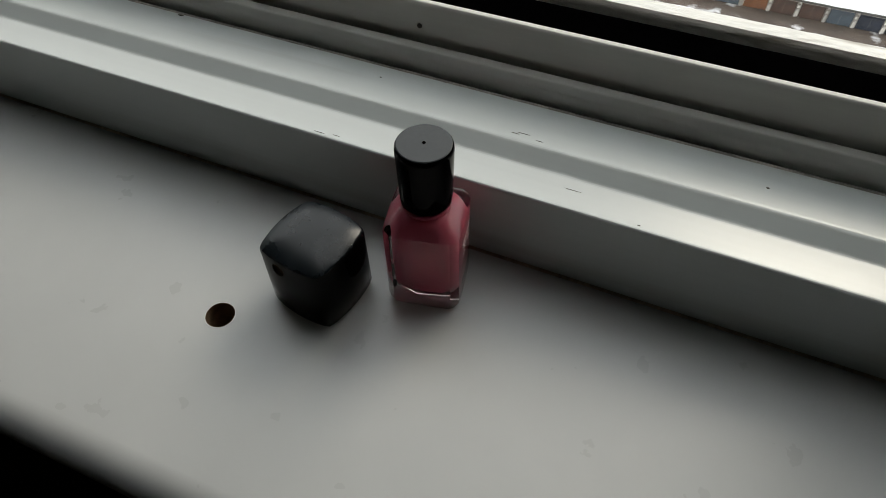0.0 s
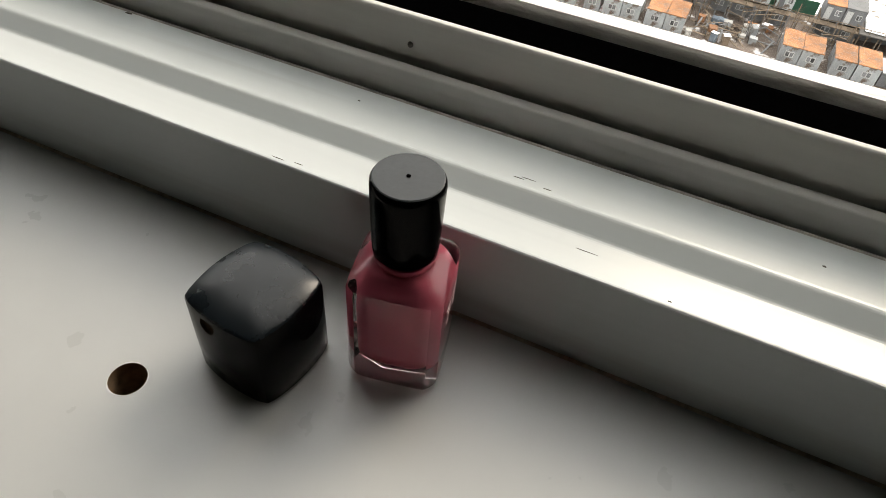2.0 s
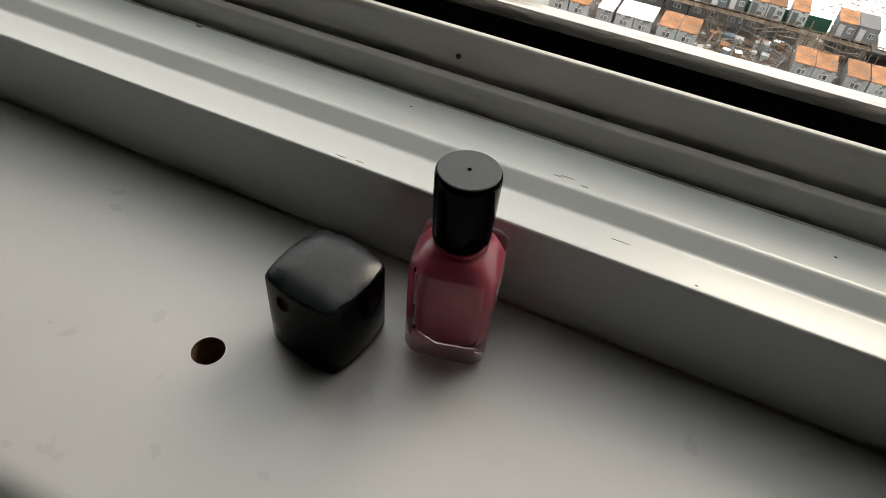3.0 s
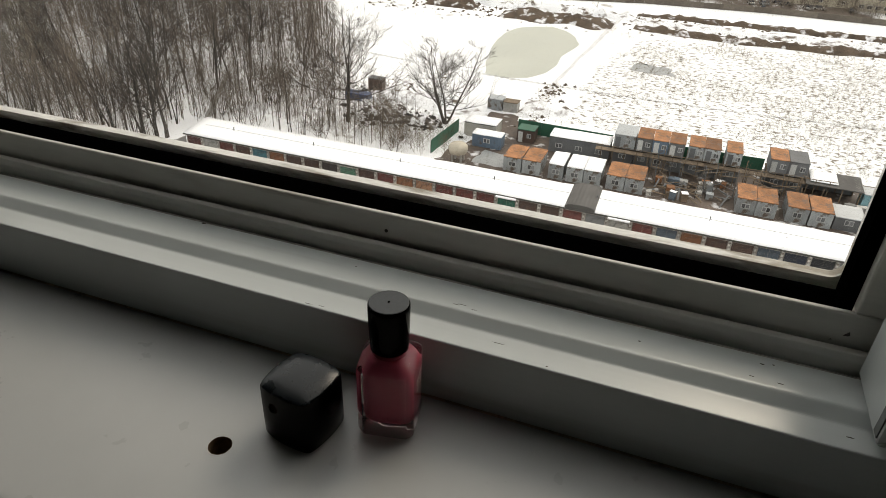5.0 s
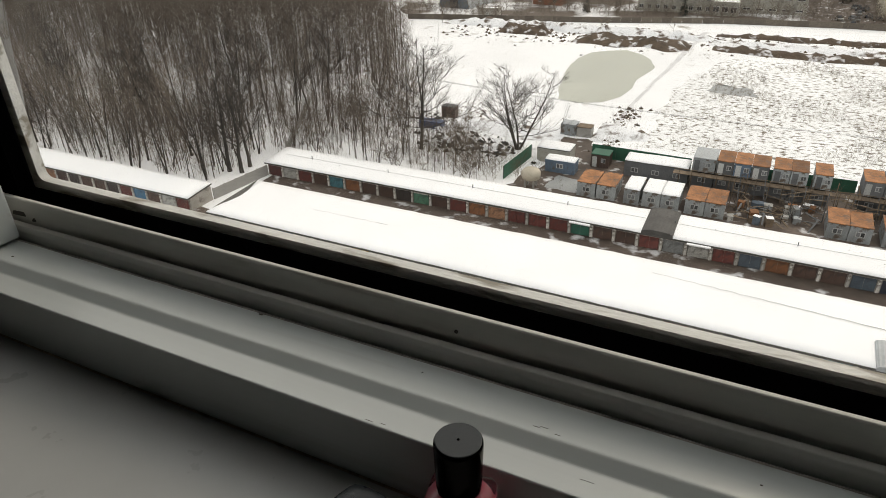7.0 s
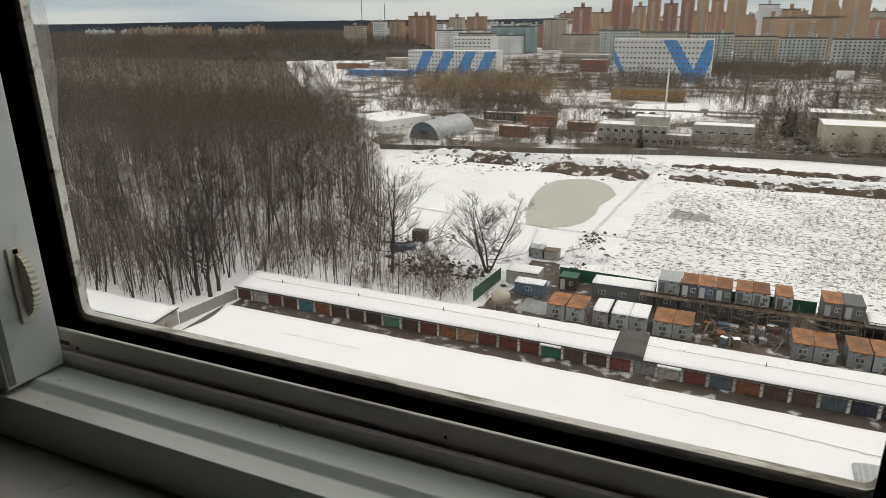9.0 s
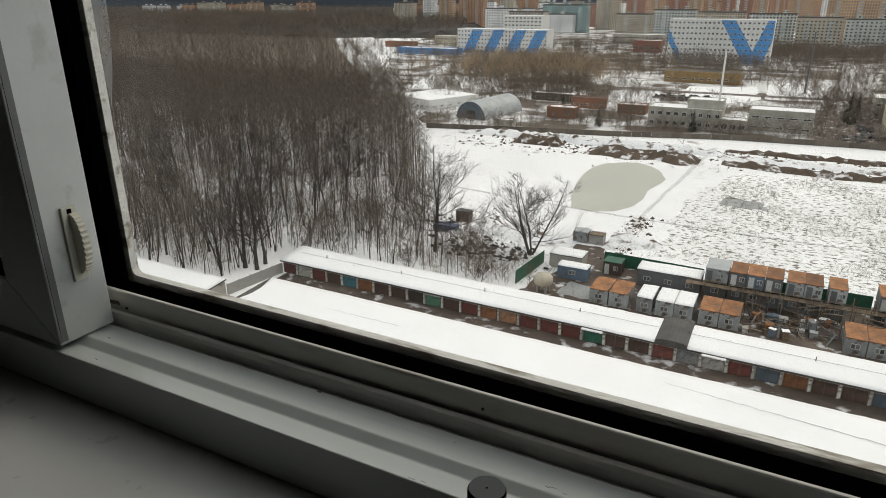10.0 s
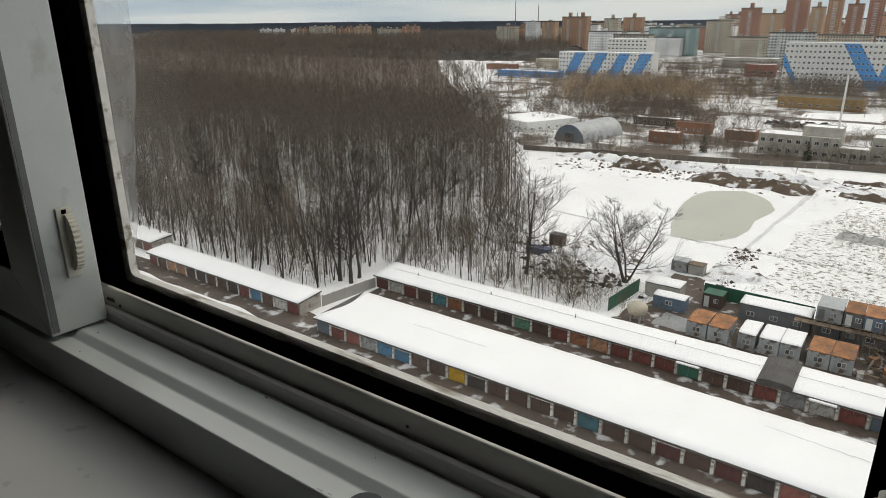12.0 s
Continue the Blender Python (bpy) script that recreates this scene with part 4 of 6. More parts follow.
while len(spots) < 205 and tries < 20000:
    tries += 1
    y = 78 + 62 * rnd.random() ** 1.3
    x0 = -2.05 * y
    x = edge_x(y) - 1 - rnd.random() * (edge_x(y) - x0)
    if y < 97 and x > -88:
        continue
    if all((x - a) ** 2 + (y - b) ** 2 > 6.5 for a, b in spots):
        spots.append((x, y))
for i, (x, y) in enumerate(spots):
    s = rnd.uniform(0.62, 1.08)
    m = pose(x, y, G, rnd.uniform(-3, 3), rnd.uniform(-3, 3), rnd.uniform(0, 360)) @ Matrix.Diagonal((s, s, s * rnd.uniform(0.9, 1.1), 1))
    if i < len(MASTER):
        MASTER[i].matrix_world = m
    else:
        ob = copy_thing(MASTER[i % len(MASTER)], Matrix.Identity(4))
        ob.matrix_world = m

SAPLING = [tree(tree_data(100 + k, 8 + k, 0.26, 1 + k % 2 * 2, limbs=12, subs=6, twigs=5, low=0.2), "thin bare young tree in the snow", "young trees behind the garages") for k in range(4)]
for k in range(62):
    y = rnd.uniform(96.5, 150)
    lo = edge_x(y) - 4
    x = lo + (26 if y < 112 else 14) * rnd.random() ** 1.5
    s = rnd.uniform(0.55, 1.25)
    ob = SAPLING[k] if k < 4 else copy_thing(SAPLING[k % 4], Matrix.Identity(4))
    ob.matrix_world = pose(x, y, G, 0, 0, rnd.uniform(0, 360)) @ Matrix.Diagonal((s, s, s, 1))
for k, (x, y, h, spr, stems, rot, lab) in enumerate(((-42.4, 117.3, 18, 0.42, 4, 40, "wide bare tree with several stems by the rubbish heap"), (-60.2, 110.0, 22, 0.46, 2, 100, "tall leaning bare tree behind the garages"),
                                                    (-88.2, 85.9, 22, 0.42, 1, 10, "dark forked bare tree beside the concrete fence"), (-85.6, 86.3, 21, 0.38, 1, 200, "dark bare tree beside the concrete fence"), (-86.2, 89.2, 20, 0.36, 1, 70, "dark bare tree beside the concrete fence"),
                                                    (-52, 110, 11, 0.3, 3, 0, "small bushy bare tree by the rubbish heap"), (-47.5, 104, 9, 0.34, 4, 60, "small bushy bare tree by the rubbish heap"), (-62, 106, 15, 0.22, 1, 60, "bare tree behind the garages"),
                                                    (-45, 99, 7, 0.3, 3, 20, "thin bare sapling clump behind the garages"), (-66, 99, 12, 0.22, 1, 60, "bare tree behind the garages"), (-70, 104, 14, 0.22, 1, 10, "bare tree behind the garages"), (-59, 97.5, 8, 0.3, 3, 10, "thin bare sapling clump behind the garages"))):
    ob = tree(tree_data(60 + k, h, spr, stems, limbs=22 if stems == 1 else 17, subs=8 if k < 2 else 7 if k < 5 else 9, twigs=7 if k < 2 else 6, low=0.18 if stems > 1 else 0.25, stout=1.9 if k < 5 else 1.0, dark=k < 5), lab)
    ob.matrix_world = pose(x, y, G, 0, 9 if k == 1 else 0, rot)


# broad dark trees deeper in the wood
BROAD = [tree(tree_data(300 + k, 21, 0.40, 1, limbs=20, subs=9, twigs=7, low=0.26, stout=1.7, dark=True), "broad dark bare tree deep in the snowy wood", "broad trees in the wood") for k in range(3)]
for k, (x, y) in enumerate(((-122, 99), (-111, 119), (-103, 107), (-97, 131), (-138, 116), (-150, 101), (-128, 133), (-92, 112), (-160, 128), (-118, 146))):
    ob = BROAD[k] if k < 3 else copy_thing(BROAD[k % 3], Matrix.Identity(4))
    ob.matrix_world = pose(x, y, G, 0, 0, 61 * k) @ Matrix.Diagonal((1, 1, 0.85 + 0.05 * (k % 4), 1))


def woods(name, places, templates, material, label, kind="stuff"):
    """Many simplified bare trees joined in one mesh: places are (x, y, z, height, turn, template)."""
    vs, fs, base = [], [], 0
    for x, y, z, h, turn, t in places:
        tv, tf = templates[t]
        c, s = math.cos(turn), math.sin(turn)
        q = tv * h
        vs.append(np.stack([x + c * q[:, 0] - s * q[:, 1], y + s * q[:, 0] + c * q[:, 1], z + q[:, 2]], 1))
        fs.append(tf + base)
        base += len(tv)
    v, f = np.concatenate(vs), np.concatenate(fs)
    me = bpy.data.meshes.new(name)
    me.vertices.add(len(v))
    me.vertices.foreach_set("co", v.astype(np.float32).ravel())
    me.loops.add(f.size)
    me.loops.foreach_set("vertex_index", f.astype(np.int32).ravel())
    me.polygons.add(len(f))
    me.polygons.foreach_set("loop_start", np.arange(0, f.size, 3, dtype=np.int32))
    me.update(calc_edges=True)
    me.validate()
    me.materials.append(material)
    return tagged(new(name, me), label, "trees", kind=kind)


def sketch(seed, limbs, twigs, trunk_w, limb_w, low=0.3, spread=0.2):
    """A one-metre bare tree of thin triangles."""
    r = random.Random(seed)
    v, f = [], []

    def sliver(a, b, w):
        d = (b - a)
        s = d.cross(Vector((r.uniform(-1, 1), r.uniform(-1, 1), 0.3))).normalized() * w / 2
        n = len(v)
        v.extend(((a - s)[:], (a + s)[:], b[:]))
        f.append((n, n + 1, n + 2))

    top = Vector((r.uniform(-0.04, 0.04), r.uniform(-0.04, 0.04), 1))
    for ang in (0, 90):
        s = Vector((math.cos(radians(ang)), math.sin(radians(ang)), 0)) * trunk_w / 2
        n = len(v)
        v.extend(((-s)[:], s[:], top[:]))
        f.append((n, n + 1, n + 2))
    for i in range(limbs):
        k = low + (0.95 - low) * (i + r.random()) / limbs
        a = r.uniform(0, 2 * math.pi)
        ln = spread * (1.3 - k) * r.uniform(0.7, 1.3)
        o = top * k
        e = o + Vector((math.cos(a) * ln, math.sin(a) * ln, ln * r.uniform(0.6, 1.4)))
        sliver(o, e, limb_w)
        for _ in range(twigs):
            g = o.lerp(e, r.uniform(0.25, 1))
            sliver(g, g + Vector((r.uniform(-1, 1), r.uniform(-1, 1), r.uniform(-0.1, 1.2))) * ln * 0.5, limb_w * 0.75)
    return np.array(v), np.array(f)


MID = [sketch(k, 15, 7, 0.013, 0.0042, 0.32, 0.30) for k in range(6)]
SCRUB = [sketch(60 + k, 15, 3, 0.018, 0.017, 0.10, 0.50) for k in range(6)]
DOME = [sketch(70 + k, 11, 1, 0.02, 0.028, 0.35, 0.40) for k in range(6)]
TUFT = [sketch(90 + k, 9, 0, 0.03, 0.05, 0.0, 0.9) for k in range(4)]
FAR = [sketch(40 + k, 11, 3, 0.014, 0.0095, 0.25, 0.32) for k in range(6)]
BUSH = [sketch(80 + k, 12, 3, 0.016, 0.014, 0.05, 0.5) for k in range(4)]
places = []
for _ in range(3000):
    y = rnd.uniform(79, 165)
    x = edge_x(y) - rnd.random() * (edge_x(y) + 2.05 * y)
    if y < 97 and x > -88 or (y < 80 and x > -140):
        continue
    places.append((x, y, G, rnd.uniform(3.5, 12), rnd.uniform(0, 6.28), rnd.randrange(6)))
for _ in range(4000):
    y = 138 + 154 * rnd.random() ** 0.95
    x = edge_x(y) - rnd.random() * (edge_x(y) + 2.0 * y)
    places.append((x, y, G, rnd.uniform(12, 19), rnd.uniform(0, 6.28), rnd.randrange(6)))
for _ in range(330):
    x, y = rnd.uniform(-86, -44), rnd.uniform(96, 118)
    if rnd.random() < 0.25 + 0.75 * (-44 - x) / 42:
        places.append((x, y, G, rnd.uniform(3.5, 11), rnd.uniform(0, 6.28), rnd.randrange(6)))
woods("bare_woods", places, MID, M["twig"], "dense bare brown woods over snow")
places = []
for _ in range(5200):
    y = rnd.uniform(225, 740)
    x = edge_x(y) - rnd.random() * (edge_x(y) + 2.0 * y)
    places.append((x, y, G, rnd.uniform(12, 20), rnd.uniform(0, 6.28), rnd.randrange(6)))
for _ in range(3200):
    y = 735 * 2.0 ** (rnd.random() ** 1.1)
    x = -(0.46 if y > 1000 else 0.74 - 0.28 * (y - 735) / 265) * y - rnd.random() * 1.5 * y
    places.append((x, y, G + 2, rnd.uniform(16, 23), rnd.uniform(0, 6.28), rnd.randrange(6)))
for _ in range(7500):
    y = 700 * 3.2 ** rnd.random()
    x = y * (float(np.interp(y, [700, 780, 1000, 2300], [-0.76, -0.51, -0.47, -0.42])) - 1.2 * rnd.random())
    places.append((x, y, G + 1, rnd.uniform(15, 22), rnd.uniform(0, 6.28), 6 + rnd.randrange(6)))
woods("far_woods", places, FAR + DOME, M["wood_far"], "far stretch of dense bare brown woods")
# scrub and trees among the yards and streets
places = []
for cx, cy, rx, ry, n, h0, h1 in ((-160, 435, 52, 75, 230, 8, 13), (-122, 350, 45, 28, 240, 6, 10), (-15, 620, 30, 40, 90, 7, 13), (20, 610, 60, 40, 200, 7, 13), (-60, 262, 60, 6, 160, 2, 5), (10, 266, 60, 5, 120, 2, 5), (-170, 420, 60, 60, 80, 5, 11), (-60, 480, 120, 50, 330, 5, 11), (40, 400, 60, 60, 220, 6, 12), (30, 330, 50, 22, 90, 6, 12),
                                   (80, 470, 60, 80, 150, 6, 12), (-230, 520, 60, 25, 130, 5, 10), (-60, 530, 90, 15, 160, 6, 12), (-120, 238, 40, 8, 110, 3, 7), (-40, 300, 30, 14, 50, 4, 9), (-90, 320, 30, 14, 50, 3, 8), (60, 600, 130, 40, 260, 8, 14), (-190, 640, 190, 50, 230, 8, 14)):
    for _ in range(n):
        places.append((rnd.gauss(cx, rx * 0.55), rnd.gauss(cy, ry * 0.55), G, rnd.uniform(h0, h1), rnd.uniform(0, 6.28), rnd.randrange(6)))
for _ in range(3600):
    y = 262 + 330 * rnd.random() ** 1.2
    x = rnd.uniform(-0.62 * y + 20, 0.28 * y)
    if noise.noise(Vector((x * 0.014, y * 0.014, 4))) > -0.08:
        places.append((x, y, G, rnd.uniform(2.0, 8.0), rnd.uniform(0, 6.28), rnd.randrange(6)))
for _ in range(420):
    y = rnd.uniform(300, 640)
    places.append((edge_x(y) + 4 + 95 * rnd.random() ** 1.4, y, G, rnd.uniform(3, 10), rnd.uniform(0, 6.28), rnd.randrange(6)))
for _ in range(700):
    y = rnd.uniform(560, 780)
    places.append((rnd.uniform(-0.42, 0.25) * y, y, G, rnd.uniform(5, 13), rnd.uniform(0, 6.28), rnd.randrange(6)))
golden = [(rnd.gauss(-165, 30), rnd.gauss(430, 34), G, rnd.uniform(7, 13), rnd.uniform(0, 6.28), rnd.randrange(6)) for _ in range(420)]
woods("willow_scrub", golden, SCRUB, mat("golden_willow_twigs", (0.38, 0.285, 0.19), 0.95, 0.25, 0.05, 0.2, 0.0), "golden-brown bare willow scrub beyond the hangar")
woods("scrub_trees", places, SCRUB, M["twig"], "bare brown scrub and street trees in snow")
places = []
for _ in range(16000):
    x, y = rnd.uniform(-24, 112), rnd.uniform(122, 212)
    if noise.noise(Vector((x * 0.06, y * 0.09, 2))) + 0.5 * noise.noise(Vector((x * 0.3, y * 0.4, 7))) + 0.25 * min(1, (x - 0) / 30) > 0.02:
        places.append((x, y, G, rnd.uniform(0.2, 0.75), rnd.uniform(0, 6.28), rnd.randrange(4)))
for _ in range(2200):
    x, y = rnd.uniform(-85, -20), rnd.uniform(118, 225)
    if noise.noise(Vector((x * 0.08, y * 0.08, 12))) > 0.12:
        places.append((x, y, G, rnd.uniform(0.12, 0.4), rnd.uniform(0, 6.28), rnd.randrange(4)))
woods("dry_grass", places, TUFT, mat("dry_stalks", (0.20, 0.165, 0.12), 0.9, 0.3, 0.2, 0.2, 0.0), "dry grass tufts poking through the snow")
places = [(rnd.gauss(-50, 9), rnd.gauss(106, 4), G, rnd.uniform(0.8, 3.5), rnd.uniform(0, 6.28), rnd.randrange(4)) for _ in range(220)]
places += [(rnd.gauss(-27, 1.6), rnd.uniform(121, 150), G, rnd.uniform(0.4, 1.6), rnd.uniform(0, 6.28), rnd.randrange(4)) for _ in range(90)]
for _ in range(1900):
    y = rnd.uniform(80, 160)
    x = edge_x(y) + 8 - rnd.random() * (edge_x(y) + 1.9 * y)
    if not (y < 97 and x > -89):
        places.append((x, y, G, rnd.uniform(0.8, 3.6), rnd.uniform(0, 6.28), rnd.randrange(4)))
woods("dry_weeds", places, BUSH, mat("dry_weeds", (0.16, 0.125, 0.085), 0.9, 0.3, 0.2, 0.2, 0.0), "dry weeds and stalks poking through snow")

def clods(name, places, material, label):
    """Angular lumps joined in one mesh: places are (x, y, z, size)."""
    r = random.Random(len(places))
    v, f = [], []
    for x, y, z, s in places:
        n, turn = len(v), r.uniform(0, 6.28)
        for k in range(5):
            a = turn + 1.257 * k
            v.append((x + s * math.cos(a) * r.uniform(0.6, 1.2), y + s * math.sin(a) * r.uniform(0.4, 0.9), z - 0.05))
        v.append((x + s * r.uniform(-0.3, 0.3), y + s * r.uniform(-0.3, 0.3), z + s * r.uniform(0.4, 0.9)))
        f.extend((n + k, n + (k + 1) % 5, n + 5) for k in range(5))
    me = bpy.data.meshes.new(name)
    me.from_pydata(v, [], f)
    me.materials.append(material)
    return tagged(new(name, me), label, "rubble", kind="stuff")


clods("rubble", [(rnd.gauss(-53, 5), rnd.gauss(115.5, 2.6), G + rnd.uniform(0.1, 0.9), rnd.uniform(0.25, 0.9)) for _ in range(230)] + [(rnd.gauss(-67, 2.5), rnd.gauss(128, 2.5), G, rnd.uniform(0.3, 0.9)) for _ in range(50)], mat("dark_rubble", (0.05, 0.045, 0.042), 0.9, 0.4, 0.5, 0.3, 0.2), "dark rubble and scrap lying in the snow")
clods("snow_lumps", [(rnd.gauss(-53, 6), rnd.gauss(115, 3.2), G + rnd.uniform(0.1, 0.9), rnd.uniform(0.3, 1.0)) for _ in range(200)], M["snow"], "lumps of snow on the rubbish heap")
clods("earth_clods", [(rnd.uniform(-105, -30), rnd.gauss(222, 9), G + 0.05, rnd.uniform(0.2, 0.9)) for _ in range(420)] + [(rnd.gauss(-27, 1.5), rnd.uniform(121, 152), G + 0.05, rnd.uniform(0.2, 0.7)) for _ in range(120)] + [(rnd.gauss(-56, 4), rnd.gauss(140, 5), G + 0.03, rnd.uniform(0.15, 0.5)) for _ in range(90)] + [(rnd.uniform(-22, 60), rnd.gauss(224, 6), G + 0.05, rnd.uniform(0.3, 0.9)) for _ in range(260)], M["earth"], "clods of dug earth scattered over the snow")

# canopy of the woods that run to the horizon
bm = bmesh.new()
ys = [700 * 1.022 ** k for k in range(84)]
grid = []
for y in ys:
    row = []
    for i in range(150):
        u = -2.3 + 2.0 * i / 149
        x = u * y
        h = min(1.0, (y - 690) / 110) * 8 + 3 * noise.noise(Vector((x * 0.012, y * 0.006, 1))) + rnd.uniform(-3, 3)
        row.append(bm.verts.new((x + rnd.uniform(-3, 3), y + rnd.uniform(-4, 4), G + (h if x < (edge_x(y) if y < 700 else y * float(np.interp(y, [700, 780, 1000, 5000], [-0.743, -0.50, -0.46, -0.3]))) + 40 * noise.noise(Vector((y * 0.01, 0, 0))) else -0.5))))
    grid.append(row)
for a, b in zip(grid, grid[1:]):
    for i in range(149):
        bm.faces.new((a[i], a[i + 1], b[i + 1], b[i]))
solid("woods_canopy", bm, M["canopy"], "unbroken dark woods towards the horizon", "woods", "stuff")
# low wooded ridges on the horizon; distance haze is put in as their blue colour
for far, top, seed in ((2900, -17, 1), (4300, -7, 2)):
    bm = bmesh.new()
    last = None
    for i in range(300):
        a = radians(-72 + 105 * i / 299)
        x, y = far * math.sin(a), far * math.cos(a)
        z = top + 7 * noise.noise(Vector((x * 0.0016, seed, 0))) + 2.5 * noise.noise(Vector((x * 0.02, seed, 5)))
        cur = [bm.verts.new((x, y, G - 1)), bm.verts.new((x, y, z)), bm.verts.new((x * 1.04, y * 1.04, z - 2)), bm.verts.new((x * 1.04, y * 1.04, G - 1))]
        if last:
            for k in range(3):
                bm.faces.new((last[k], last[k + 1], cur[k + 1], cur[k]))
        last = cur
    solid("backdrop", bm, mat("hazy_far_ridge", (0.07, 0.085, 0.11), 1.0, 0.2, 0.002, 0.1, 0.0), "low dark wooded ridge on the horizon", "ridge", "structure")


# ---- site cabins behind the garages ----
def cabin(x0, x1, y0, y1, z0, h, wall, roof, label, windows=1, door=False, snow=False, group="site cabins"):
    """A steel site cabin: ribbed box, overhanging roof, framed windows."""
    ob = thing("site_cabin", label, "cabin", pose((x0 + x1) / 2, (y0 + y1) / 2, z0), group)
    w, d = (x1 - x0) / 2, (y1 - y0) / 2
    bm = bmesh.new()
    box(bm, -w, w, -d, d, 0, h - 0.1)
    n = max(3, int(2 * w / 0.5))
    for i in range(n + 1):
        x = -w + 2 * w * i / n
        box(bm, x - 0.05, x + 0.05, -d - 0.05, -d - 0.001, 0.05, h - 0.15)
    part("body", bm, wall, ob)
    part("roof", boxed(-w - 0.08, w + 0.08, -d - 0.12, d + 0.12, h - 0.099, h + 0.06, 0.03), roof, ob)
    if snow:
        bms = snow_roof(-w - 0.05, w + 0.05, -d - 0.1, d + 0.1, h + 0.05, 0.0, x0, step=0.7)
        part("roof_snow", bms, M["snow"], ob, "thick snow on the roof", True)
    for k in range(windows):
        cx = -w + 2 * w * (k + 0.5 + (0.25 if door else 0)) / (windows + (0.5 if door else 0))
        hw = 0.40 if door else 0.62
        cx += 0.62 if door else 0.0
        win = part("window", boxed(cx - hw, cx + hw, -d - 0.1, -d - 0.051, 0.95, 1.8, 0.01), M["frame_grey"], ob, "pale framed window")
        for s in (-1, 1):
            part("window_pane", boxed(cx + s * hw * 0.47 - hw * 0.37, cx + s * hw * 0.47 + hw * 0.37, -d - 0.115, -d - 0.101, 1.05, 1.7), M["cabin_glass"], win)
    if door:
        part("door", boxed(-w + 0.2, -w + 1.05, -d - 0.1, -d - 0.051, 0.05, 2.05, 0.01), M["cabin_dark"] if wall is M["cabin"] else M["frame_grey"], ob)
    return ob


for x0, x1, roof, wall, snowy in ((-25.8, -22.8, "rust", "cabin", False), (-22.5, -19.5, "rust", "cabin", False), (-18.0, -15.6, "cabin", "cabin", True), (-15.0, -12.3, "cabin", "cabin", True), (-12.1, -9.4, "cabin", "cabin", True),
                                 (-8.4, -5.6, "rust", "cabin", False), (-5.4, -2.6, "rust", "cabin", False), (11.5, 14.2, "rust", "cabin", False), (14.4, 17.2, "rust", "cabin", False), (18.7, 21.6, "rust", "cabin", False), (21.9, 24.9, "rust", "cabin", False)):
    cabin(x0, x1, 101.2, 106.6, G + 0.05, 2.6, M[wall], M[roof], "grey steel site cabin with snow on its roof" if snowy else "grey steel site cabin with a rusty orange roof", 1, False, snowy)
cabin(25.3, 29.2, 101.6, 106.0, G + 0.05, 2.1, M["cabin_dark"], M["metal_roof"], "low dark hut with a grey corrugated roof", 1)
for x0, x1, roof, wall in ((-9.2, -5.7, "metal_roof", "cabin"), (-5.4, -2.9, "rust", "cabin_dark"), (-2.7, -0.2, "rust", "cabin_blue"), (0.0, 2.5, "rust", "cabin_dark"), (3.2, 5.6, "rust", "cabin"), (5.8, 8.2, "rust", "cabin"), (9.2, 11.6, "rust", "cabin"), (16.0, 18.7, "rust", "cabin_dark"), (18.9, 21.7, "cabin_dark", "cabin_dark")):
    cabin(x0, x1, 112.4, 117.4, G + 2.85, 2.5, M[wall], M[roof], "upper site cabin with a rusty roof on a timber deck", 1, True, group="upper site cabins")
    cabin(x0, x1, 112.5, 117.3, G + 0.05, 2.4, M["cabin_dark"], M["timber"], "dark lower site cabin under a timber deck", 1, group="lower site cabins")
cabin(-20.5, -9.8, 112.5, 116.5, G + 0.05, 2.9, M["cabin_dark"], M["felt"], "long dark store hut with snow on its roof", 3, False, True)
cabin(-37.0, -30.8, 113.2, 117.0, G + 0.05, 2.7, M["facade_grey"], M["felt"], "small grey hut with snow on its roof", 1, False, True)
cabin(-34.0, -28.6, 109.0, 111.5, G + 0.05, 2.3, M["cabin_blue"], M["cabin_blue"], "blue-grey container with patches of snow", 1, False, True)
cabin(-37.2, -34.2, 128.6, 131.2, G + 0.02, 2.4, M["cabin"], M["metal_roof"], "small grey shed in the snow", 0)
cabin(-33.9, -31.0, 128.8, 131.0, G + 0.02, 2.1, M["concrete"], M["timber"], "small brown shed in the snow", 0)
cabin(-66.8, -61.4, 121.6, 123.6, G + 0.02, 1.5, M["door_navy_blue"], M["door_navy_blue"], "low dark blue container among the trees", 0)
cabin(-65.2, -62.0, 129.6, 131.6, G + 0.02, 2.5, M["door_brown"], M["cabin_dark"], "brown wagon body among the trees", 0)
cabin(30.2, 33.5, 110.5, 113.5, G + 0.05, 2.6, M["door_aqua"], M["metal_roof"], "pale blue container by the open shed", 1)

cabin(-27.0, -23.8, 114.4, 117.2, G + 0.05, 2.5, M["door_brown"], M["fence_green"], "small brown kiosk with a green roof by the fence", 1, True)

deck = thing("timber_deck", "rough timber walkway on posts before the cabins", "walkway", pose(6, 111.3, G))
for k in range(19):
    part("plank", boxed(-1.0, 0.98, -0.75, 0.75, 2.70, 2.78, 0.01), M["timber"], deck, at=pose(-17 + 2 * k, 0, 0.01 * (k % 3), 0, 0.5 * ((k * 7) % 3 - 1), 0))
    part("post", boxed(-0.07, 0.07, -0.07, 0.07, 0, 2.69), M["timber"], deck, at=pose(-17 + 2 * k, -0.6, 0))
    part("rail", boxed(-1.0, 0.98, -0.03, 0.03, 3.6, 3.7), M["timber"], deck, at=pose(-17 + 2 * k, -0.7, 0.03 * ((k * 5) % 4)))
    part("baluster", boxed(-0.05, 0.05, -0.03, 0.03, 2.79, 3.65), M["timber"], deck, at=pose(-17 + 2 * k, -0.68, 0))

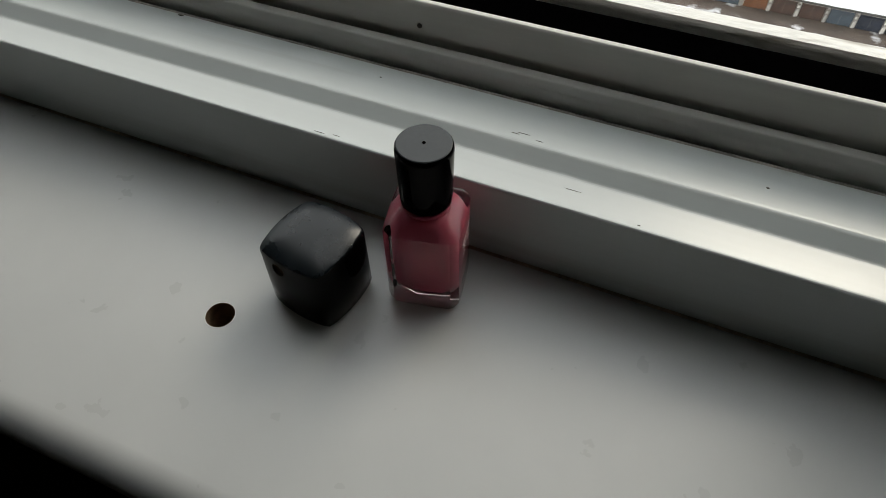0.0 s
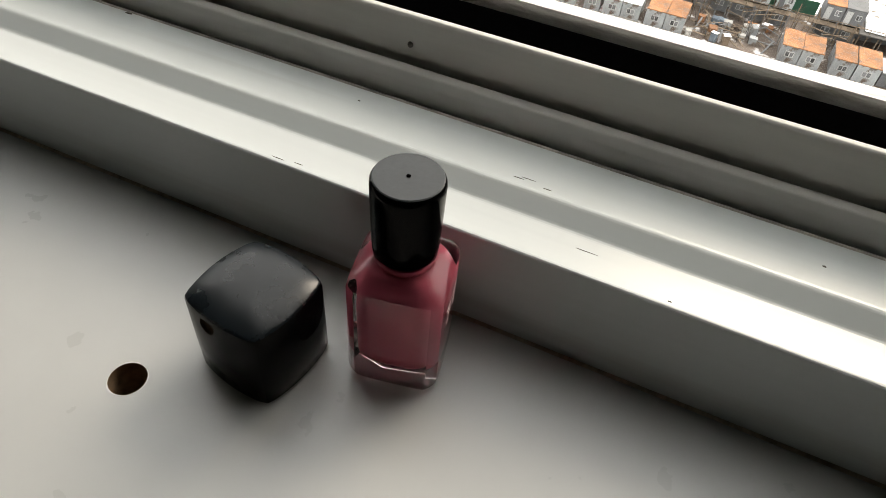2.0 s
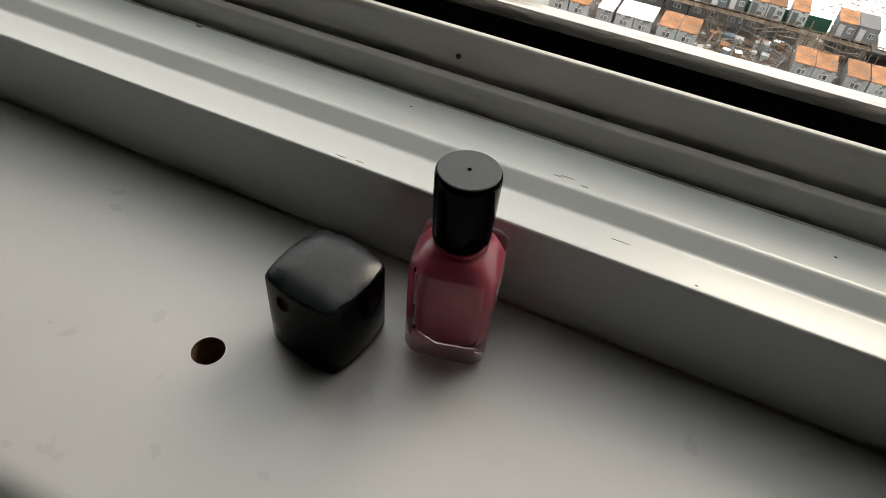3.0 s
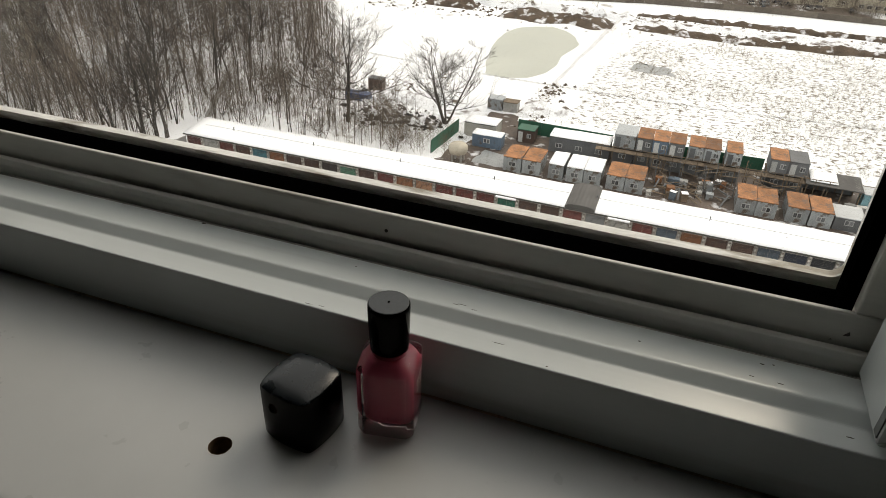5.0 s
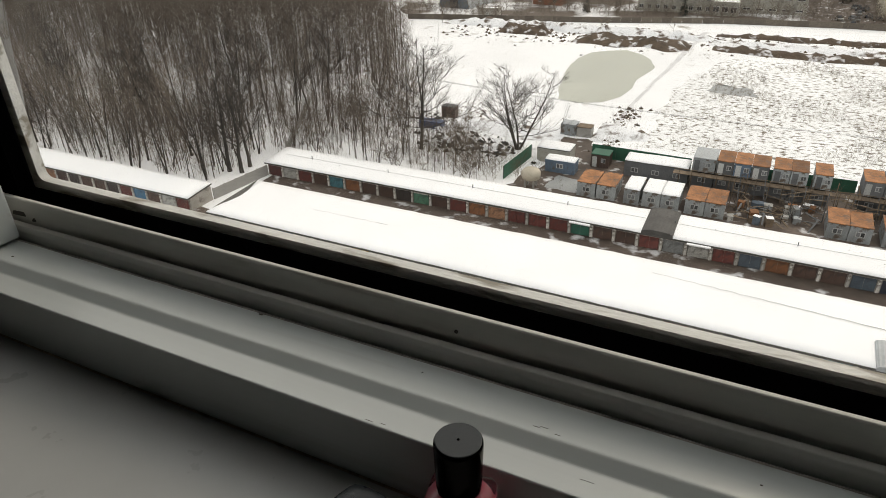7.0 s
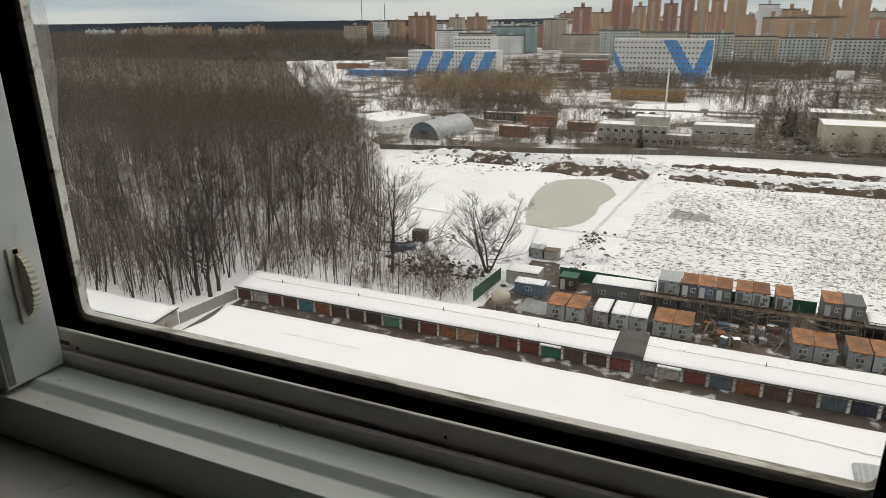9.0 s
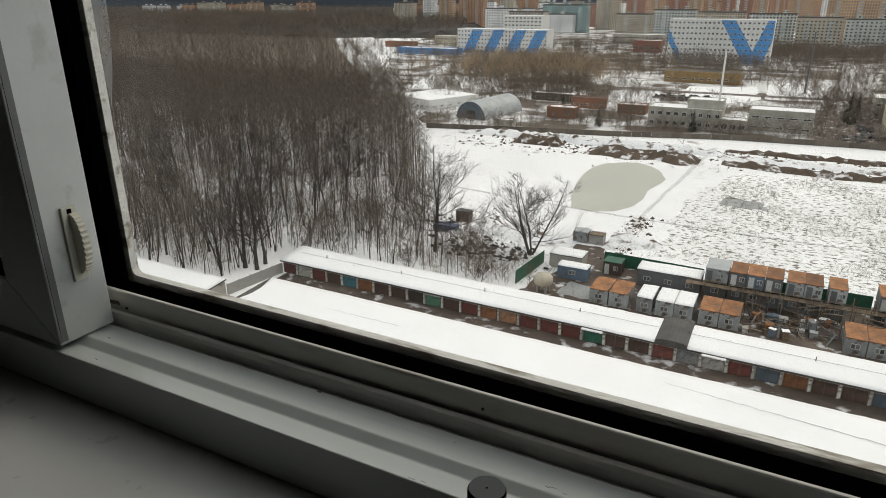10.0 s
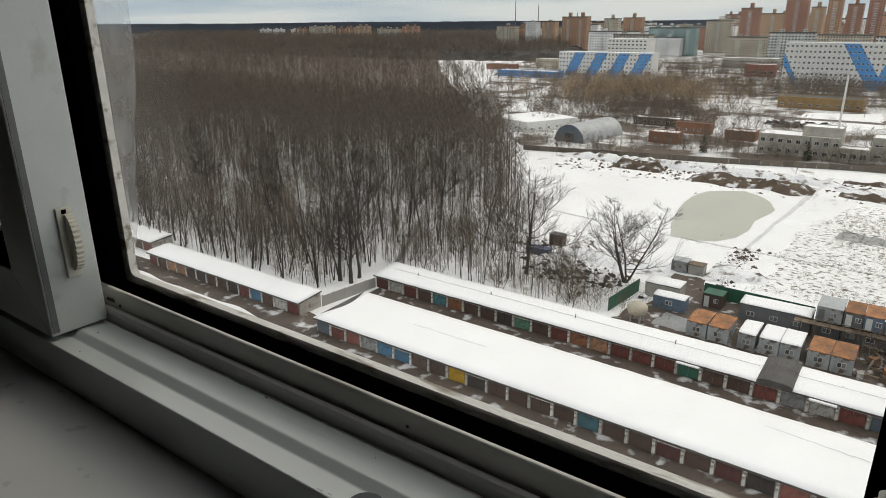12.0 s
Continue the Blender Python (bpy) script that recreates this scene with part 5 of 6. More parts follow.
shed = thing("open_shed", "open timber shed with a snowy felt roof", "shed", pose(25.8, 113, G))
part("roof", boxed(-4.2, 4.2, -2.6, 2.6, 3.0, 3.2, 0.03), M["felt"], shed, at=pose(0, 0, 0, 4))
part("roof_snow", snow_roof(-3.5, 0.5, -2.0, 2.3, 3.2, 0.1, 3, step=0.6), M["snow"], shed, "patch of snow", True)
for sx in (-3.9, -1.3, 1.3, 3.9):
    for sy in (-2.3, 2.3):
        part("post", boxed(sx - 0.09, sx + 0.09, sy - 0.09, sy + 0.09, 0, 3.0), M["timber"], shed)
part("back_wall", boxed(-4.0, 4.0, 2.35, 2.45, 0, 2.9), M["cabin_dark"], shed)

tank = thing("water_tank", "round beige tank standing on four short legs", "tank", pose(-34.1, 101.4, G))
soften(part("vessel", turned([(0.9, 1.4), (1.5, 1.7), (1.7, 2.3), (1.65, 2.9), (1.3, 3.3), (0.6, 3.55), (0.3, 3.6)], 24), M["tank"], tank), 40)
for a in (45, 135, 225, 315):
    part("leg", boxed(-0.14, 0.14, -0.14, 0.14, 0, 1.6), M["concrete"], tank, at=pose(1.1 * math.cos(radians(a)), 1.1 * math.sin(radians(a)), 0))


def hoarding(a, b, h):
    fence = thing("site_fence", "dark green sheet-metal site fence", "fence", pose(*a, G))
    a, b = Vector(a), Vector(b)
    d = b - a
    n = max(2, int(d.length / 2.2))
    ang = math.degrees(math.atan2(d.y, d.x))
    for i in range(n):
        q = d * (i / n)
        part("panel", boxed(0.02, d.length / n - 0.02, -0.03, 0.03, 0.05, h, 0.01), M["fence_green"], fence, at=pose(q.x, q.y, 0, 0, 0, ang))
        part("post", boxed(-0.05, 0.05, 0.04, 0.12, 0, h - 0.1), M["cabin_dark"], fence, at=pose(q.x, q.y, 0, 0, 0, ang))


hoarding((-28.1, 119.2), (-10.0, 118.6), 2.6)
hoarding((-9.5, 118.9), (16.0, 119.4), 2.4)
hoarding((-39.6, 102.6), (-38.6, 114.5), 2.6)

# arched covers on the garage roofs, and a crack in the snow
for x0, x1, y0, y1, z, m, lab in ((-12.5, -8.1, 87.2, 94.2, G + 2.72, "felt", "grey arched felt cover on the garage roof"), (15.6, 21.0, 67.0, 71.5, G + 2.62, "metal_roof", "corrugated arched cover on the garage roof")):
    cover = thing("roof_cover", lab, "roof", pose((x0 + x1) / 2, (y0 + y1) / 2, z))
    bm = bmesh.new()
    n, w, d = 22, (x1 - x0) / 2, (y1 - y0) / 2
    rows = []
    for i in range(n + 1):
        a = math.pi * i / n
        xx = -w * math.cos(a)
        zz = 0.55 * math.sin(a) ** 0.7 + (0.05 if i % 2 else 0)
        rows.append([bm.verts.new((xx, -d, -0.2)), bm.verts.new((xx, -d, zz)), bm.verts.new((xx, d, zz + 0.35)), bm.verts.new((xx, d, -0.2))])
    for a, b in zip(rows, rows[1:]):
        for k in range(3):
            bm.faces.new((a[k], a[k + 1], b[k + 1], b[k]))
    part("sheet", bm, M[m], cover)
def crack(x0, y0, x1, y1, w0, w1):
    """A thin wandering crack in the snow of the broad garage roof."""
    bm = bmesh.new()
    last = None
    for i in range(40):
        u = i / 39
        x = x0 + (x1 - x0) * u
        y = y0 + (y1 - y0) * u + 0.25 * noise.noise(Vector((x * 0.9, 0, 0)))
        w = w0 + (w1 - w0) * u + 0.03 * noise.noise(Vector((x, 3, 0)))
        zz = G + 2.5 + 0.4 * (y - 67.3) / 12 + 0.335
        cur = (bm.verts.new((x, y, zz)), bm.verts.new((x, y + max(w, 0.01), zz + 0.01)))
        if last:
            bm.faces.new((last[0], cur[0], cur[1], last[1]))
        last = cur
    solid("snow_crack", bm, M["puddle"], "thin crack in the snow on the garage roof", "crack")


crack(-9, 76.0, 21, 73.8, 0.03, 0.13)
crack(-60.0, 73.8, -46.6, 73.9, 0.03, 0.05)
rb = random.Random(31)
clods("roof_debris", [(x + rb.uniform(-0.5, 0.5), y + rb.uniform(-0.3, 0.3), G + 2.5 + 0.5 * (y - 87.2) / 7 + 0.24, rb.uniform(0.08, 0.2)) for x, y in ((14.2, 92.4), (14.9, 92.3), (14.5, 92.0), (6.3, 91.6), (-3, 91.5), (-30, 91), (-52, 91.2), (-66, 90.5), (18, 90.4))], M["cabin_dark"], "small dark bits lying on the roof snow")

# timber and scrap between the cabins
rs = random.Random(9)
scrap = thing("timber_pile", "scattered boards and scrap timber between the cabins", "timber", pose(4, 104, G))
for k in range(46):
    ln = rs.uniform(1.2, 4.0)
    part("board", boxed(-ln / 2, ln / 2, -0.12, 0.12, 0, 0.09), M["timber"] if k % 3 else M["cabin_dark"], scrap, at=pose(rs.uniform(-5.5, 6.5), rs.uniform(-2.8, 5.5), 0.1 + rs.random() * 0.8, 0, rs.uniform(-25, 25), rs.uniform(0, 180)))


scaff = thing("scaffold", "makeshift pole scaffold between the cabins", "scaffold", pose(3, 108.5, G))
for k in range(26):
    part("pole", boxed(-0.05, 0.05, -0.05, 0.05, 0, rs.uniform(2.5, 5.2)), M["timber"] if k % 2 else M["cabin_dark"], scaff, at=pose(rs.uniform(-6, 22), rs.uniform(-3, 3), 0.04, rs.uniform(-6, 6), rs.uniform(-6, 6), rs.uniform(0, 90)))
for k in range(16):
    ln = rs.uniform(2, 5)
    part("ledger", boxed(-ln / 2, ln / 2, -0.05, 0.05, -0.05, 0.05), M["timber"], scaff, at=pose(rs.uniform(-5, 21), rs.uniform(-2.5, 3), rs.uniform(1.2, 3.4), 0, rs.uniform(-12, 12), rs.uniform(-20, 20)))
for k in range(34):
    cw, cd, ch = rs.uniform(0.5, 1.7), rs.uniform(0.5, 1.5), rs.uniform(0.4, 1.6)
    cx, cy = rs.choice(((rs.uniform(-2, 11), rs.uniform(101.5, 110)), (rs.uniform(-26, 30), rs.uniform(107.5, 110.3)), (rs.uniform(26, 34), rs.uniform(103, 110))))
    key, word = rs.choice((("timber", "brown timber"), ("cabin_dark", "dark steel"), ("cabin", "grey steel"), ("rust", "rusty steel"), ("door_slate", "slate-blue"), ("door_white", "dirty white")))
    crate = thing("crate", "%s storage crate in the muddy yard" % word, "crate", pose(cx, cy, G + 0.05, 0, 0, rs.uniform(-25, 25)), "crates in the yard")
    part("box", boxed(-cw / 2, cw / 2, -cd / 2, cd / 2, 0, ch, 0.02), M[key], crate)
    part("lid", boxed(-cw / 2 - 0.04, cw / 2 + 0.04, -cd / 2 - 0.04, cd / 2 + 0.04, ch + 0.002, ch + 0.07, 0.01), M["snow"] if k % 4 == 0 else M[key], crate)
for k, (x, y, s) in enumerate(((5.5, 103.5, 0.75), (7.2, 104.2, 0.6), (12.6, 108.5, 0.6), (-1.2, 107.8, 0.5))):
    ob = copy_thing(SAPLING[k % 4], Matrix.Identity(4))
    ob.matrix_world = pose(x, y, G, 0, 0, 77 * k) @ Matrix.Diagonal((s, s, s, 1))


# ---- low buildings beyond the field ----
WIN = {}


def window_mesh(w, h, frame_m="frame_white", pane_m="dark_glass"):
    key = (round(w, 2), round(h, 2), frame_m, pane_m)
    if key not in WIN:
        bm = bmesh.new()
        box(bm, -w / 2, w / 2, -0.06, 0.02, 0, h, 0)
        box(bm, -w / 2 + 0.12, -0.05, -0.075, -0.061, 0.12, h - 0.12, 1)
        box(bm, 0.05, w / 2 - 0.12, -0.075, -0.061, 0.12, h - 0.12, 1)
        WIN[key] = mesh_of("window", bm, [M[frame_m], M[pane_m]])
    return WIN[key]


def house(name, x0, x1, y0, y1, h, wall, roof, label, floors=2, bays=6, win=(1.6, 1.5), snow=True, turn=0.0, parapet=0.5, right_bays=0, category="building", stripes=()):
    """A flat-roofed block with its windows on the front, and on its right side where that shows."""
    w, d = (x1 - x0) / 2, (y1 - y0) / 2
    ob = thing(name, label, category, pose((x0 + x1) / 2, (y0 + y1) / 2, G, 0, 0, turn))
    part("wall", boxed(-w, w, -d, d, 0, h), M[wall], ob)
    bm = bmesh.new()
    for lim in ((-w - 0.15, w + 0.15, -d - 0.15, -d + 0.2), (-w - 0.15, w + 0.15, d - 0.2, d + 0.15), (-w - 0.15, -w + 0.2, -d + 0.2, d - 0.2), (w - 0.2, w + 0.15, -d + 0.2, d - 0.2)):
        box(bm, *lim, h - 0.1, h + parapet)
    part("parapet", bm, M[wall], ob)
    part("roof", boxed(-w + 0.2, w - 0.2, -d + 0.2, d - 0.2, h + 0.004, h + 0.2), M["snow"] if snow else M["felt"], ob, "snow-covered flat roof" if snow else "")
    step = h / floors
    me = window_mesh(*win)
    for f in range(floors):
        for b in range(bays):
            piece("window", me, ob, pose(-w + 2 * w * (b + 0.5) / bays, -d - 0.01, f * step + step * 0.28))
        for b in range(right_bays):
            piece("window", me, ob, pose(w + 0.01, -d + 2 * d * (b + 0.5) / right_bays, f * step + step * 0.28, 0, 0, 90))
    return ob


house("office_block", -52, -25, 272, 284, 7.2, "facade_grey", "felt", "worn grey two-storey block with snowy roof", 2, 9)
house("office_tower", -38, -25.2, 275, 283, 10.5, "facade_grey", "felt", "raised grey stair block with blank walls", 3, 0, parapet=0.4)
house("office_porch", -25, -16, 270, 277, 4.4, "facade_grey", "felt", "low grey entrance porch with snow", 1, 3, (2.2, 2.0))
house("office_block", -16, 6, 279, 290, 7.6, "facade_grey", "felt", "worn grey blank-walled block with snowy roof", 2, 5, (2.6, 0.8))
house("workshop", 29, 51, 284, 302, 9.2, "facade_cream", "felt", "cream two-storey workshop with snowy roof", 2, 3, (1.2, 1.0))
house("cream_house", 51.5, 62, 281, 296, 9.5, "facade_cream", "felt", "cream three-storey house with dark windows", 3, 4, (1.8, 1.4))
house("workshop", 62.5, 95, 284, 304, 8.4, "facade_cream", "felt", "long cream workshop with snowy roof", 2, 8, (1.4, 1.2))
house("workshop", 28, 52, 330, 346, 8.0, "facade_grey", "felt", "grey workshop with snowy roof", 2, 8, (1.6, 1.2))
house("workshop", 56, 84, 350, 364, 7.0, "facade_cream", "felt", "cream workshop with snowy roof", 2, 8, (1.6, 1.2))
house("brick_shed", -94, -82, 272, 279, 4.2, "brick", "felt", "red brick shed with a snowy roof", 1, 2, (1.2, 1.0))
house("brick_shed", -93, -78, 303, 309, 4.4, "brick", "felt", "long red brick shed", 1, 5, (1.2, 1.0), False)
house("small_hut", -105, -97, 241, 245, 2.8, "garage_wall", "felt", "small hut with thick snow on its roof", 1, 1, (1.0, 0.8))
house("tan_depot", -74, -32, 424, 440, 6.0, "door_ochre", "felt", "long ochre depot with a dark flat roof", 1, 9, (2.0, 1.2), False)
house("red_store", 112, 150, 500, 530, 8.5, "door_red", "felt", "red-fronted store with a flat roof", 1, 8, (3.5, 2.5), True)
house("white_shed", -167, -140, 268, 298, 4.6, "panel_white", "felt", "long white shed with snowy roof", 1, 8, (1.2, 0.9), True, -22, 0.1, 6)
house("pink_store", -142, -118, 640, 652, 10, "door_pink", "felt", "pink store front among bare trees", 1, 5, (3.0, 2.0))

house("long_store", -186, -134, 738, 752, 10, "facade_grey", "felt", "long low brick store with snowy roof", 2, 14, (2.4, 1.5))
house("cream_house", -352, -323, 648, 660, 9, "facade_cream", "felt", "cream low building beside the wood", 2, 9, (1.6, 1.4))
house("brick_shed", -386, -353, 604, 614, 5, "brick", "felt", "low rust-red shed beside the wood", 1, 6, (1.4, 1.2), False)
house("brick_shed", -70, -58, 296, 303, 3.6, "brick", "felt", "low brick shed behind the offices", 1, 3, (1.2, 1.0))
house("garage_block", -118, -96, 318, 325, 3.2, "old_concrete", "felt", "row of low concrete sheds under snow", 1, 6, (1.8, 1.6))
for bx, by in ((33, 640), (64, 552)):
    board = thing("billboard", "white billboard on a steel post by the street", "billboard", pose(bx, by, G))
    part("post", turned([(0.35, 0), (0.3, 5.5)], 10), M["cabin_dark"], board)
    part("panel", boxed(-5.5, 5.5, -0.3, 0.3, 5.502, 11.0, 0.05), M["frame_white"], board)
for pts in ([(-92, 367), (-66, 382), (-60, 338), (-78, 312)], [(-58, 406), (-23, 420), (-17, 367), (-31, 345), (-52, 360)], [(-19, 455), (15, 464), (13, 372), (-14, 369)], [(21, 530), (45, 527), (36, 408), (20, 411)], [(-200, 330), (-150, 345), (-165, 400), (-215, 390)], [(-20, 300), (0, 305), (4, 340), (-18, 345)]):
    sheet("snow_lot", pts, G + 0.055, M["snow"], "open snow-covered plot in the town", "ground", cut=6, rough_by=3)
sheet("road", [(22, 264), (33, 264), (31, 300), (36, 400), (21, 400), (20, 300)], G + 0.04, M["mud"], "wet dark road between the workshops", "road", cut=5, rough_by=0.8)
sheet("road", [(-300, 470), (-150, 500), (0, 508), (160, 505), (160, 516), (0, 520), (-150, 512), (-300, 482)], G + 0.045, M["mud"], "wet dark street across the town", "road", cut=8, rough_by=1)

wall_line = thing("boundary_wall", "low concrete boundary wall along the field", "wall", pose(0, 250, G))
for k in range(60):
    x = -128 + 3.3 * k
    y = float(np.interp(x, [-128, -59, -19, 20, 63, 80], [228, 244, 256, 260.5, 259.5, 259]))
    yn = float(np.interp(x + 3.3, [-128, -59, -19, 20, 63, 80], [228, 244, 256, 260.5, 259.5, 259]))
    part("panel", boxed(-0.02, 3.36, -0.08 - 0.01 * (k % 2), 0.08 + 0.01 * (k % 2), 0, 1.9, 0.0), M["old_concrete"], wall_line, at=pose(x, y - 250, 0, 0, 0, math.degrees(math.atan2(yn - y, 3.3))))

hang = thing("hangar", "grey arched metal hangar with a dark doorway", "hangar", pose(-121, 253.5, G, 0, 0, -8))
bm = bmesh.new()
rows = []
for i in range(29):
    a = math.pi * i / 28
    r = 7.2 + (0.06 if i % 2 else 0)
    rows.append([bm.verts.new((-r * math.cos(a), 0, r * math.sin(a))), bm.verts.new((-r * math.cos(a), 31, r * math.sin(a)))])
for a, b in zip(rows, rows[1:]):
    bm.faces.new((a[0], a[1], b[1], b[0]))
soften(part("shell", bm, M["metal_roof"], hang, "corrugated grey arched shell"), 20)
bm = bmesh.new()
bm.faces.new([bm.verts.new((-7.1 * math.cos(math.pi * i / 28), 0.3, 7.1 * math.sin(math.pi * i / 28))) for i in range(29)])
part("end_wall", bm, M["door_slate"], hang)
part("door", boxed(-2.0, 2.0, 0.1, 0.25, 0, 3.6, 0.02), M["door_black"], hang)

for x, y, h, lab in ((-26.9, 276, 29, "tall thin white boiler chimney"), (1.8, 400, 31, "tall grey lattice mast"), (-640, 1180, 75, "far thin radio mast"), (-560, 1180, 60, "far thin radio mast"), (-760, 1300, 95, "far thin radio mast")):
    mast = thing("mast", lab, "mast", pose(x, y, G))
    part("shaft", turned([(0.45 if y < 500 else 1.0, 0), (0.32 if y < 500 else 0.6, h)], 10), M["frame_white"] if y < 300 else M["cabin_dark"], mast)
    part("footing", boxed(-1, 1, -1, 1, 0, 0.6, 0.05), M["concrete"], mast)

# street and yard surfaces with parked cars
sheet("road", [(-150, 386), (-60, 376), (60, 380), (150, 384), (150, 391), (60, 388), (-60, 384), (-150, 393)], G + 0.065, M["mud"], "wet street through the town", "road", cut=8, rough_by=0.8)
sheet("car_park", [(-66, 345), (-38, 345), (-36, 366), (-68, 366)], G + 0.05, M["mud"], "wet car park with snowy edges", "car park", cut=4, rough_by=1.2)
sheet("yard", [(7, 262), (28.5, 262), (27.5, 345), (6, 345)], G + 0.05, M["mud"], "wet drive between the yards", "road", cut=4, rough_by=1.0)
sheet("yard", [(84, 400), (140, 400), (140, 490), (88, 490)], G + 0.05, M["mud"], "wet car park by the store", "car park", cut=6, rough_by=1.4)


def spruce(seed, h):
    """A dark evergreen: a straight trunk and tiers of drooping needled boughs."""
    r = random.Random(seed)
    ob = thing("spruce", "dark green spruce among the snowy yards", "tree", group="spruces")
    part("trunk", turned([(0.02 * h, 0), (0.008 * h, h * 0.95)], 8), M["bark"], ob)
    v, f = [], []
    for k in range(150):
        u = 0.08 + 0.9 * k / 150
        a, ln = r.uniform(0, 6.283), h * 0.24 * (1.04 - u) * r.uniform(0.75, 1.2)
        d, s = Vector((math.cos(a), math.sin(a), 0)), Vector((-math.sin(a), math.cos(a), 0)) * ln * 0.22
        o, n = Vector((0, 0, h * u)), len(v)
        v.extend(p[:] for p in (o, o + d * ln * 0.6 - s + Vector((0, 0, -0.12 * ln)), o + d * ln + Vector((0, 0, -0.35 * ln)), o + d * ln * 0.6 + s + Vector((0, 0, -0.12 * ln))))
        f.append((n, n + 1, n + 2, n + 3))
    me = bpy.data.meshes.new("crown")
    me.from_pydata(v, [], f)
    me.materials.append(M["spruce"])
    piece("crown", me, ob, Matrix.Identity(4))
    return ob


SPRUCES = ((-69, 262, 8), (-34, 266, 9), (18.5, 312, 14), (21.5, 318, 12), (-28, 300, 9), (44, 395, 13), (-96, 300, 8))
M["spruce"] = mat("spruce_needles", (0.035, 0.045, 0.034), 0.9, 0.3, 0.5, 0.3, 0.0)
for k, (x, y, h) in enumerate(SPRUCES):
    spruce(k, h).matrix_world = pose(x, y, G, 0, 0, 40 * k)


def car(x, y, turn, key):
    ob = thing("car", "parked car, %s paint, in the snowy yard" % {"door_grey": "silver", "door_navy": "dark blue", "door_black": "black", "door_white": "white", "door_red": "red"}[key], "car", pose(x, y, G + 0.06, 0, 0, turn), "parked cars")
    part("body", loft([[(sx * 0.86, sy * 2.15, z) for sx, sy in ((-1, -1), (1, -1), (1, 1), (-1, 1))] for z in (0.25, 0.8)]), M[key], ob)
    part("cabin", loft([[(-0.82, -1.2, 0.801), (0.82, -1.2, 0.801), (0.82, 1.6, 0.801), (-0.82, 1.6, 0.801)], [(-0.62, -0.7, 1.42), (0.62, -0.7, 1.42), (0.62, 1.1, 1.42), (-0.62, 1.1, 1.42)]]), M["dark_glass"], ob)
    for sx in (-0.8, 0.8):
        for sy in (-1.35, 1.35):
            part("wheel", turned([(0.32, -0.1), (0.32, 0.1)], 12), M["rubber"], ob, at=pose(sx, sy, 0.32, 0, 90, 0))


for k in range(54):
    rx = rs.choice(((-52, 355, 26, 16), (-52, 355, 26, 16), (21, 290, 10, 50), (112, 440, 44, 70), (45, 276, 60, 4)))
    car(rx[0] + rs.uniform(-0.5, 0.5) * rx[2], rx[1] + rs.uniform(-0.5, 0.5) * rx[3], rs.choice((0, 90, 12)), rs.choice(("door_grey", "door_navy", "door_black", "door_white", "door_red")))


# ---- tall blocks ----
def striped(name, x0, x1, y0, y1, h, floors, bays, label, bands, right=0):
    """A white slab with broad blue bands laid on the facade and rows of windows."""
    ob = house(name, x0, x1, y0, y1, h, "panel_white", "felt", label, floors, 0, category="building", snow=True)
    w, d = (x1 - x0) / 2, (y1 - y0) / 2
    for pts in bands:
        part("blue_band", plate([(-w + 2 * w * u, h * v) for u, v in pts], -d - 0.10, -d - 0.004), M["panel_blue"], ob, "broad blue facade band")
    me = window_mesh(1.5, 1.45, "frame_white", "pale_glass")
    for f in range(floors):
        for b in range(bays):
            piece("window", me, ob, pose(-w + 2 * w * (b + 0.5) / bays, -d - 0.11, (f + 0.3) * h / floors))
    return ob


striped("hotel", -98, -24.5, 560, 576, 31, 8, 24, "white nine-storey slab with a broad blue V", [((0, 0.5), (0.0, 0.78), (0.13, 0.2), (0.13, 0)), ((0.50, 1.0), (0.64, 1.0), (0.83, 0.3), (0.83, 0.0), (0.76, 0.0)), ((0.83, 0.0), (0.83, 0.3), (0.94, 1.0), (1.0, 1.0), (1.0, 0.55), (0.93, 0.0))])
striped("sports_block", -286, -200, 570, 586, 20.5, 6, 26, "white slab with slanting blue bands", [((k, 0), (k + 0.12, 0.0), (k + 0.24, 1.0), (k + 0.12, 1.0)) for k in (0.06, 0.3, 0.54, 0.76)])
house("white_hall", -270, -231, 640, 662, 30, "panel_white", "felt", "pale angular hall behind the striped slab", 9, 10, (2.2, 1.4))
house("blue_shed", -330, -272, 536, 552, 5.0, "panel_blue", "felt", "long low blue shed with snowy roof", 1, 10, (2.5, 1.2))


